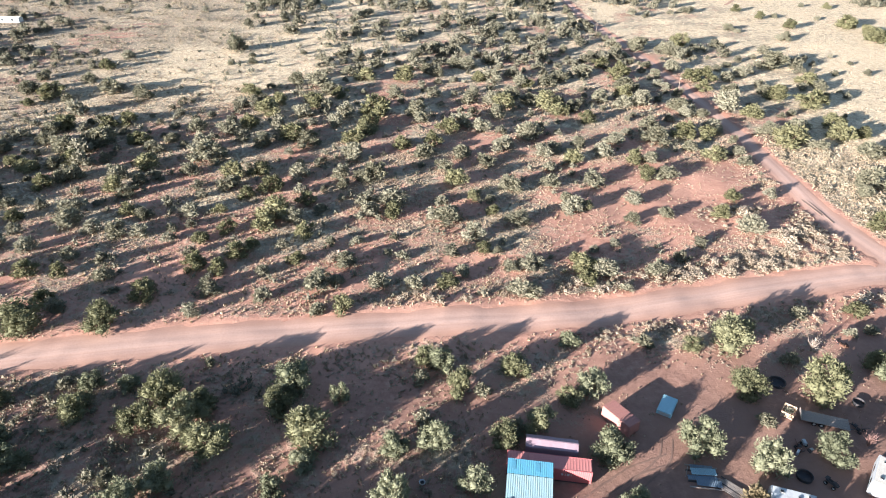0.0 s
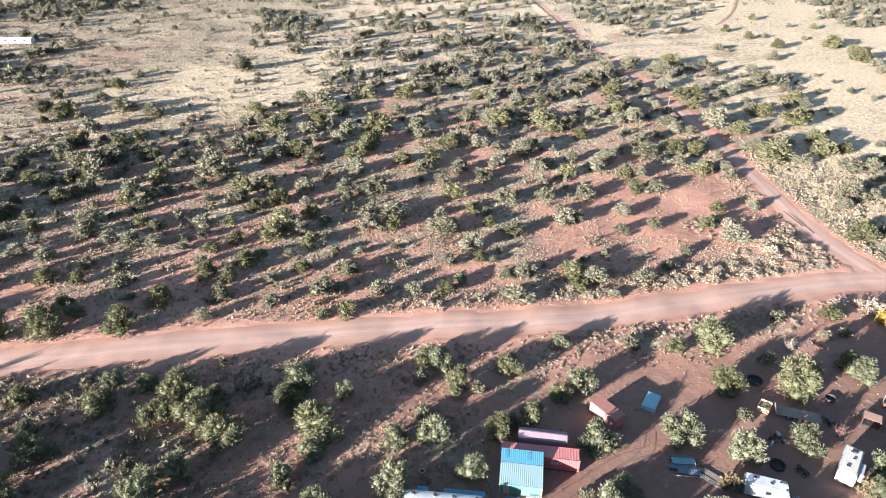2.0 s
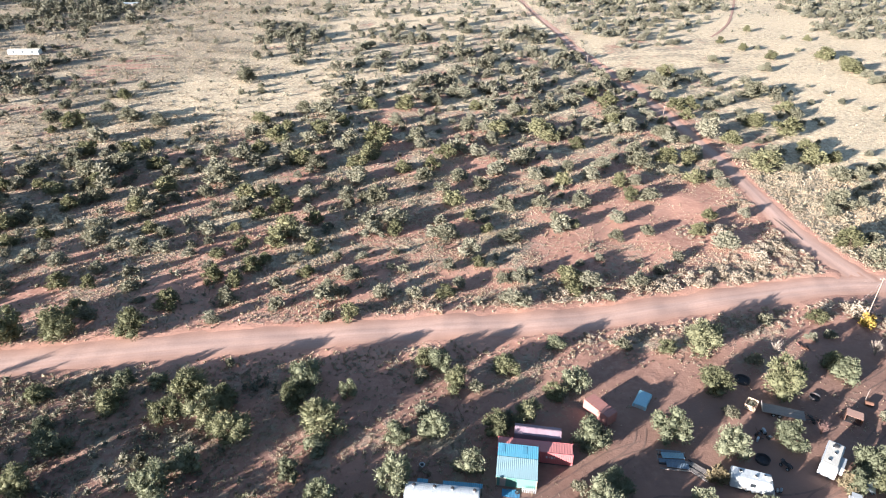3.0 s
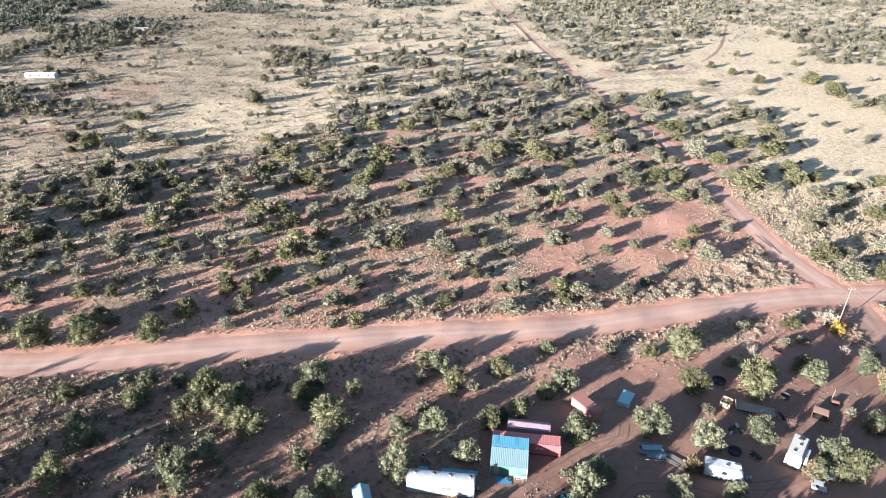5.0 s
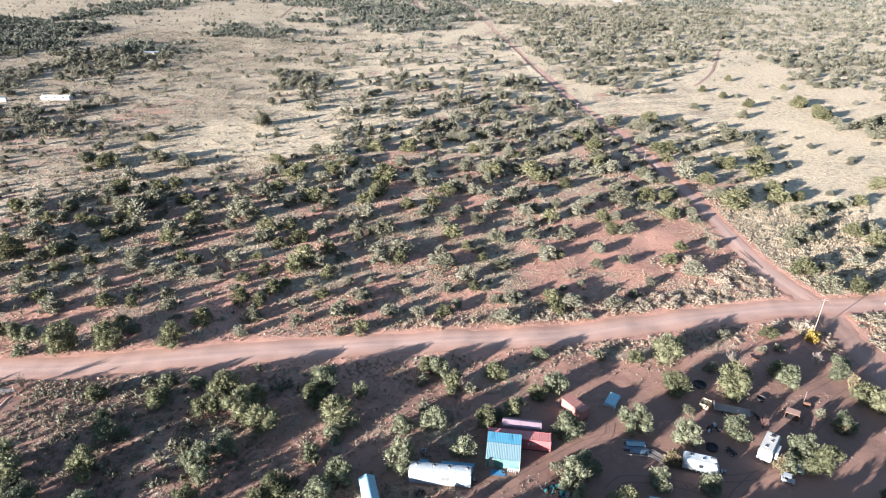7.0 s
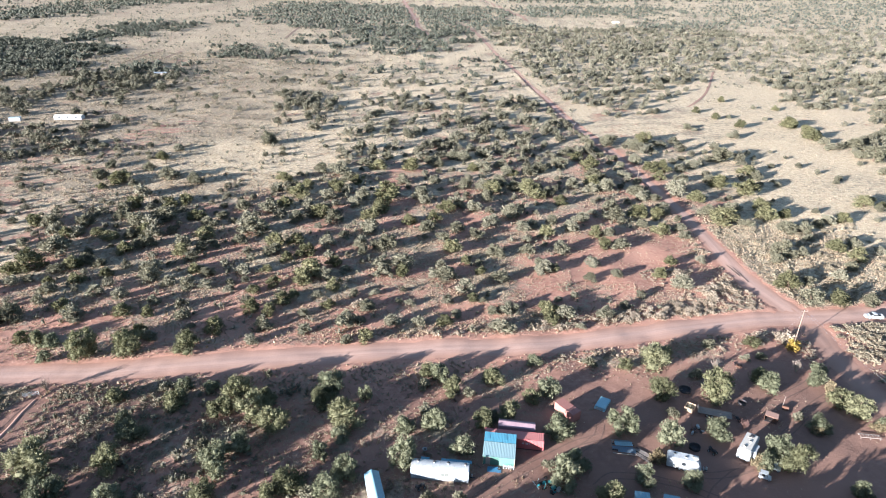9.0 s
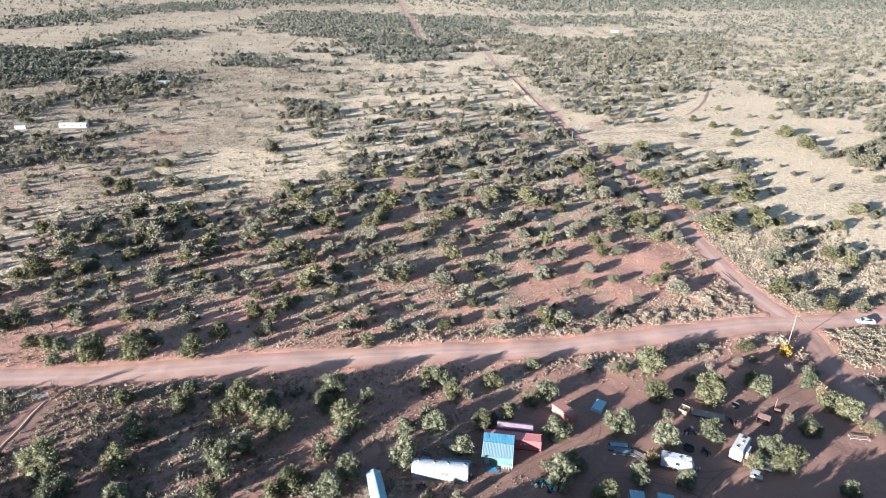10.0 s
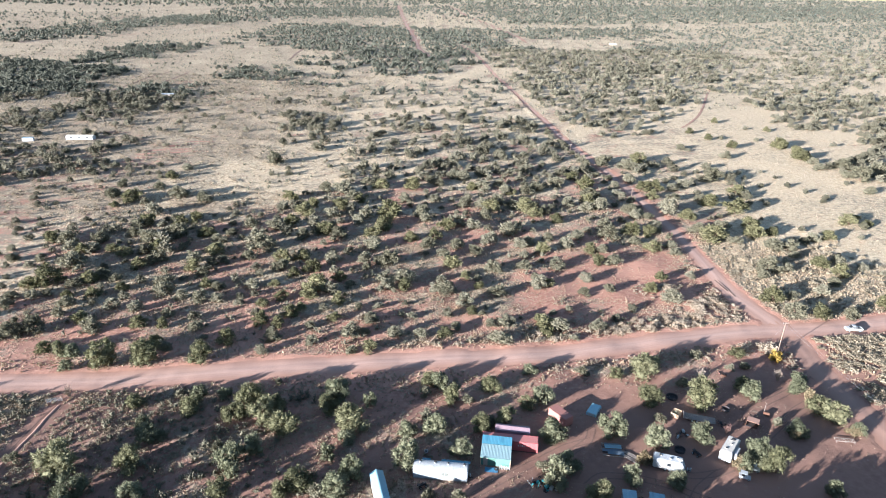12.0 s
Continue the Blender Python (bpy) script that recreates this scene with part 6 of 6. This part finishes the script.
def metal_rack():
    rng = random.Random(4)
    b = thing("metal_sheet_stack", 37.8, 108.6, -6, "stack of bluish roofing sheets on dark timber", "metal sheets")
    for k in range(5):
        part("bearer", a_block((0, -1.9 + k * 0.95, 0.12), (4.6, 0.14, 0.2), turn=rng.uniform(-4, 4)), DARK_STEEL if k % 2 else GREY_WOOD, b)
    for x, y, z, wide, deep, turn in ((0.1, 0.7, 0.5, 3.6, 1.2, 2), (0.5, -1.2, 0.42, 3.5, 1.1, -3), (-0.2, -0.3, 0.3, 4.2, 0.8, 1), (0.0, 1.7, 0.35, 3.2, 0.5, -1)):
        part("roofing_sheet", ribbed(wide, deep, 0.25, 0.03), STACK_METAL if z < 0.45 else PALE_BLUE, b, m=pose(x, y, z, rng.uniform(-4, 4), 0, turn))
    part("leaning_board", tube((-2.6, -0.4, 0.3), (-2.1, 1.2, 0.75), 0.06, sides=6), GREY_WOOD, b)


def scrap_heap(x, y, n, spread, label, mats, seed):
    rng = random.Random(seed)
    b = thing("scrap_heap", x, y, 0, label, "scrap heap", "heaps of scrap")
    for k in range(n):
        a, r = rng.uniform(0, 6.28), spread * math.sqrt(rng.random())
        at = (r * math.cos(a), r * math.sin(a))
        kind = rng.random()
        mat = rng.choice(mats)
        if kind < 0.35:
            part("bent_pipe", tube((*at, 0.06), (at[0] + rng.uniform(-1.2, 1.2), at[1] + rng.uniform(-1.2, 1.2), rng.uniform(0.1, 0.9)), 0.05, sides=6), mat, b)
        elif kind < 0.7:
            h = rng.uniform(0.2, 0.75)
            part("metal_box", a_block((*at, h / 2), (rng.uniform(0.3, 0.9), rng.uniform(0.25, 0.7), h), turn=rng.uniform(0, 90), bevel=0.03), mat, b)
        else:
            part("loose_wheel", lathe([(0.17, 0), (0.3, 0), (0.32, 0.06), (0.32, 0.14), (0.3, 0.2), (0.17, 0.2)], 14, True), RUBBER, b, m=pose(*at, 0.02))


def quad_bike(x, y, turn, paint, label):
    b = thing("quad_bike", x, y, turn, label, "quad bike", "quad bikes")
    part("body", car_body(1.7, 0.6, 9, [(-0.85, 0.5), (-0.8, 0.75), (-0.1, 0.8), (0.3, 0.95), (0.85, 0.8), (0.8, 0.45)]), paint, b)
    part("seat", a_block((-0.25, 0, 0.86), (0.75, 0.34, 0.12), bevel=0.04), RUBBER, b)
    part("handlebar", tube((0.4, -0.38, 1.1), (0.4, 0.38, 1.1), 0.025, sides=6), DARK_STEEL, b)
    part("steering_post", tube((0.5, 0, 0.8), (0.4, 0, 1.1), 0.03, sides=6), DARK_STEEL, b)
    for x2 in (-0.6, 0.6):
        for s in (-1, 1):
            wheel(b, x2, s * 0.45, 0.28, 0.24)
    part("rack", a_block((-0.75, 0, 0.9), (0.5, 0.75, 0.04)), DARK_STEEL, b)


pickup()
utility_trailer()
slat_pen()
plant("bush", 55.6, 120.7, 1.9)
rusty_bin()
drum(77.1, 121.2, -25, "rusty steel drum lying on its side")
stock_tank(57.0, 127.7, 1.35, "round dark steel stock tank on bare soil")
stock_tank(68.4, 123.2, 0.9, "small dark round tank on bare soil")
stock_tank(52.4, 108.6, 1.1, "round dark tub behind the trailer")
stock_tank(-2.8, 107.6, 0.42, "small white round tub on bare soil", WHITE, 0.3)
lumber_pile()
metal_rack()
scrap_heap(54.6, 113.6, 16, 1.5, "heap of rusty scrap pipes and boxes", (RUST, RUST, DARK_STEEL, GALVANISED), 21)
scrap_heap(65.4, 117.6, 9, 0.8, "dark machinery scrap beside the flatbed trailer", (DARK_STEEL, DARK_STEEL, GALVANISED), 22)
scrap_heap(21.0, 98.2, 40, 2.5, "clutter of white, teal and dark junk under a juniper", (WHITE, TEAL, TEAL, DARK_STEEL, RUST, GALVANISED), 23)
scrap_heap(74.0, 138.3, 9, 1.1, "rusty bent frame and pipes on bare soil", (RUST, RUST, SALMON), 25)
scrap_heap(40.0, 94.0, 10, 0.9, "reddish scrap between two small sheds", (RUST, RUST, DARK_STEEL), 24)
quad_bike(55.5, 107.2, -60, DARK_STEEL, "dark muddy quad bike in shade")
quad_bike(-3.3, 97.2, 30, DARK_STEEL, "dark quad bike beside the mobile home")


def tarp(x, y, turn, L, W, mat, label):
    """A creased sheet lying on the ground."""
    rng = np.random.RandomState(8)
    bm = bmesh.new()
    bmesh.ops.create_grid(bm, x_segments=14, y_segments=9, size=0.5)
    for v in bm.verts:
        v.co = Vector((v.co.x * L, v.co.y * W, 0.06 + 0.05 * rng.rand()))
    b = thing("tarp", x, y, turn, label, "tarp")
    part("sheet", bm, mat, b)


tarp(10.9, 102.1, -8, 2.7, 1.5, BLUE_TARP, "blue tarp spread in front of the shed")


def picket_row():
    b = thing("picket_rack", 13.7, 102.3, -8, "short row of white pickets by the shed", "picket rack")
    for k in range(7):
        part("picket", a_block((-1.0 + k * 0.33, 0, 0.45), (0.1, 0.03, 0.9), tilt=-12), WHITE, b)
    part("rail", a_block((0, 0.03, 0.5), (2.3, 0.05, 0.08)), WHITE, b)


picket_row()
loose = thing("spare_wheel", 11.9, 102.2, 0, "spare wheel lying on the blue tarp", "wheel", up=0.12)
part("tyre", lathe([(0.2, 0), (0.33, 0), (0.36, 0.06), (0.36, 0.16), (0.33, 0.22), (0.2, 0.22)], 18, True), RUBBER, loose)
part("rim", lathe([(0.19, 0.04), (0.2, 0.1), (0.19, 0.17), (0.06, 0.19)], 14), WHITE, loose)


def gas_tank():
    b = thing("gas_bottle", 52.4, 102.4, 0, "white upright gas bottle beside the trailer", "gas bottle")
    part("bottle", lathe([(0.14, 0), (0.2, 0.06), (0.2, 0.85), (0.1, 1.0)], 16), WHITE, b)
    part("valve", tube((0, 0, 1.0), (0, 0, 1.12), 0.06, sides=8), DARK_STEEL, b)


gas_tank()


# ---- poles, log, twiggy shrubs ----
def power_pole(x, y, tall, lean, label, arm=True):
    b = thing("utility_pole", x, y, 0, label, "utility pole", "utility poles")
    part("pole", tube((0, 0, -0.4), (lean, lean * 0.4, tall), 0.11, 0.08, 10), POLE_WOOD, b)
    if arm:
        a = part("crossarm", a_block((lean, lean * 0.4 - 0.14, tall - 0.35), (1.6, 0.1, 0.12), bevel=0.01), POLE_WOOD, b)
        for k in (-0.7, 0.0, 0.7):
            part("insulator", lathe([(0.03, 0), (0.06, 0.05), (0.03, 0.1), (0.05, 0.15), (0.02, 0.18)], 8), WHITE, a, m=pose(lean + k, lean * 0.4 - 0.14, tall - 0.29))
    return b


def cable(a, b, sag, r, parent):
    bm = bmesh.new()
    pts = [Vector(a).lerp(Vector(b), k / 14) - Vector((0, 0, sag * 4 * (k / 14) * (1 - k / 14))) for k in range(15)]
    rings = [[bm.verts.new(p + Vector((r * math.cos(q), 0, r * math.sin(q)))) for q in (0.5, 2.6, 4.7)] for p in pts]
    for p, q in zip(rings[:-1], rings[1:]):
        for i in range(3):
            bm.faces.new((p[i], p[(i + 1) % 3], q[(i + 1) % 3], q[i]))
    part("cable", bm, GALVANISED, parent)


near_pole = power_pole(93.3, 149.0, 9.6, 0.35, "tall weathered wooden utility pole at the road junction")
for k in (-0.5, 0.5):
    cable((0.35 + k, 0, 9.3), (8.0 + k, -46.0, 7.4), 0.8, 0.012, near_pole)
cable((0.35, 0.1, 8.6), (-7.5, -2.0, 0.1), 0.0, 0.012, near_pole)
power_pole(88.0, 279.5, 7.0, 0.0, "wooden utility pole beside the north road")
power_pole(75.3, 366.2, 7.0, 0.0, "wooden utility pole far along the north road")
for x, y, turn, long in ((95.7, 190.2, 93, 13.5), (94.6, 191.5, 96, 8.5)):
    log = thing("fallen_pole", x, y, turn, "long thin dark wooden pole lying on the road edge", "log", "fallen poles", up=0.12)
    part("trunk", tube((-long / 2, 0, 0.1), (long / 2, 0, 0.08), 0.13, 0.09, 10), BARK, log)
    part("butt_end", tube((-long / 2 - 0.12, 0, 0.1), (-long / 2, 0, 0.1), 0.15, 0.13, 10), DARK_STEEL, log)


def twig_bush(x, y, wide, mat, label, seed):
    """Many bare twigs that fork from one root."""
    rng = random.Random(seed)
    verts, faces = [], []

    def twig(a, b, r):
        u = (b - a).orthogonal().normalized() * r
        w = (b - a).cross(u).normalized() * r
        k = len(verts)
        for p, s in ((a, 1.0), (b, 0.45)):
            for q in (0, 2.094, 4.189):
                verts.append(p + (u * math.cos(q) + w * math.sin(q)) * s)
        for i in range(3):
            faces.append((k + i, k + (i + 1) % 3, k + 3 + (i + 1) % 3, k + 3 + i))

    for _ in range(34):
        way = Vector((rng.gauss(0, 0.33), rng.gauss(0, 0.33), rng.uniform(0.6, 1.1)))
        a = Vector((0, 0, 0))
        b = way * wide * 0.3
        twig(a, b, 0.045)
        for _ in range(4):
            c = b + (way + Vector((rng.gauss(0, 0.5), rng.gauss(0, 0.5), rng.gauss(0, 0.3)))) * wide * rng.uniform(0.12, 0.26)
            twig(b, c, 0.028)
    b = thing("bare_shrub", x, y, 0, label, "bare shrub", "bare shrubs")
    b.matrix_world = b.matrix_world @ Matrix.Diagonal((0.9, 0.9, 1.7, 1))
    new("twigs", mesh_of("bare_shrub_twigs", verts, faces, mat)).parent = b


for k, (x, y, wide) in enumerate(((86.8, 135.6, 3.6), (67.0, 136.2, 2.8))):
    twig_bush(x, y, wide, DEAD_WOOD, "leafless grey shrub on red soil", 31 + k)
twig_bush(64.9, 114.4, 2.6, RED_TWIG, "leafless reddish shrub near the flatbed trailer", 41)


twig_bush(-89.6, 125.6, 3.6, DEAD_WOOD, "bare grey tree beside the gate of the side track", 44)


def tube_gate(x, y, turn, long):
    """A field gate of steel tubes between two posts."""
    b = thing("field_gate", x, y, turn, "grey steel tube gate across the side track", "gate")
    for s in (-1, 1):
        part("post", tube((s * (long / 2 + 0.15), 0, -0.2), (s * (long / 2 + 0.15), 0, 1.4), 0.08, sides=8), POLE_WOOD, b)
        part("stile", tube((s * long / 2, 0, 0.25), (s * long / 2, 0, 1.2), 0.03, sides=6), GALVANISED, b)
    for k in range(5):
        part("rail", tube((-long / 2, 0, 0.28 + 0.22 * k), (long / 2, 0, 0.28 + 0.22 * k), 0.025, sides=6), GALVANISED, b)


tube_gate(-92.1, 123.6, 16, 3.2)


def windrow(points, tall, half):
    """A low ridge of loose earth left along a track."""
    line = smooth_line(points, 1.0)
    step = np.gradient(line, axis=0)
    side = np.column_stack([-step[:, 1], step[:, 0]]) / np.hypot(step[:, 0], step[:, 1])[:, None]
    rows = []
    for off, up in ((-1, -0.15), (-0.45, 0.7), (0, 1), (0.45, 0.7), (1, -0.15)):
        p = line + side * (off * half + 0.08 * waves(line[:, 0], line[:, 1], 1.3, 88)[:, None])
        rows.append(np.column_stack([p, sunk(p[:, 0], p[:, 1]) + tall * up]))
    r = len(line)
    i = np.arange(r - 1)
    faces = [np.column_stack([c * r + i, (c + 1) * r + i, (c + 1) * r + i + 1, c * r + i + 1]) for c in range(4)]
    tagged(new("earth_ridge", big_mesh("earth_ridge", np.vstack(rows), np.vstack(faces), DRIVE)), "low ridge of red earth along the side track", "earth ridge", kind="structure")


windrow([(-91.5, 96), (-91.2, 102), (-91.0, 105.4), (-90.6, 112.7), (-90.7, 118.3), (-90.5, 122.4)], 0.17, 0.45)


def yellow_bush(x, y, wide):
    v, f, centres = crown_arrays(70, 7, 420, 0.7, 0.13)
    b = thing("autumn_bush", x, y, 20, "bright yellow autumn bush under the utility pole", "bush")
    b.matrix_world = b.matrix_world @ Matrix.Diagonal((wide, wide, wide, 1))
    new("crown", big_mesh("autumn_crown", v, f, YELLOW_LEAF)).parent = b
    new("trunk", trunk_mesh("autumn_trunk", 70, centres)).parent = b


yellow_bush(90.6, 144.9, 4.1)
TAN_LEAF = leaf_material("tan_dry_foliage", (0.15, 0.12, 0.07), (0.2, 0.163, 0.1), (0.26, 0.215, 0.14))


def tan_bush(x, y, wide, seed, label):
    """A dry straw-brown bush of fine upright sprays."""
    v, f, centres = crown_arrays(seed, 8, 700, 0.75, 0.11)
    b = thing("dry_bush", x, y, seed * 40, label, "bush", "dry bushes")
    b.matrix_world = b.matrix_world @ Matrix.Diagonal((wide, wide * 0.9, wide * 0.85, 1))
    new("crown", big_mesh("dry_crown", v, f, TAN_LEAF)).parent = b
    new("trunk", trunk_mesh("dry_trunk", seed, centres)).parent = b


for k, (x, y, wide, label) in enumerate(((63.0, 103.0, 4.6, "straw-brown dry bush beside the small carts"), (43.6, 104.4, 4.4, "straw-brown dry bush at the end of the white trailer"),
                                         (91.0, 127.8, 4.6, "straw-brown dry bush in the hedge by the drive"), (93.8, 114.6, 3.4, "low straw-brown bush beside the wooden frame"),
                                         (79.8, 113.4, 3.2, "straw-coloured dry bush on bare soil"))):
    tan_bush(x, y, wide, 72 + k, label)


def pallet_frame(x, y, turn):
    """A low frame of grey boards on short legs."""
    b = thing("wooden_frame", x, y, turn, "low weathered wooden frame lying beside the drive", "wooden frame")
    for s in (-1, 1):
        part("rail", a_block((0, s * 0.55, 0.42), (4.2, 0.1, 0.1)), GREY_WOOD, b)
        for k in (-1.9, 0.0, 1.9):
            part("leg", a_block((k, s * 0.55, 0.2), (0.1, 0.1, 0.4)), GREY_WOOD, b)
    for k in range(7):
        part("slat", a_block((-1.9 + k * 0.63, 0, 0.49), (0.16, 1.2, 0.04)), GREY_WOOD, b)


pallet_frame(90.6, 112.4, -8)
stake = thing("fence_post", 77.3, 122.6, 0, "thin grey post standing beside the rusty drum", "post")
part("shaft", tube((0, 0, -0.2), (0.1, 0, 2.6), 0.045, 0.035, 8), GREY_WOOD, stake)


# ---- far homesteads ----
def far_home(name, x, y, turn, L, W, H, roof, wall, label):
    b = thing(name, x, y, turn, label, "house", "far homesteads")
    gable_roof_box(b, L, W, H, H + 0.6, wall, roof, 0.8, 0.2)
    for k in range(3):
        part("window", a_block((-L * 0.3 + k * L * 0.3, -W / 2 - 0.02, 1.5), (1.1, 0.05, 0.8)), GLASS, b)


far_home("mobile_house", -228.7, 393.5, 2, 16.5, 4.2, 2.1, CREAM, WHITE, "long white mobile house among far junipers")
far_home("mobile_house", -239.5, 557, 3, 11, 4.5, 2.2, GALVANISED, GREY_WOOD, "low grey-roofed house in the far scrub")
far_home("mobile_house", 283.6, 1113, 0, 11, 6, 2.5, GALVANISED, CREAM, "pale house in a far clearing")
small_white_box(-258.5, 388, 12, 6.2, 2.4, 2.3, "camper_trailer", "small white camper trailer by the far mobile house", "camper trailer")
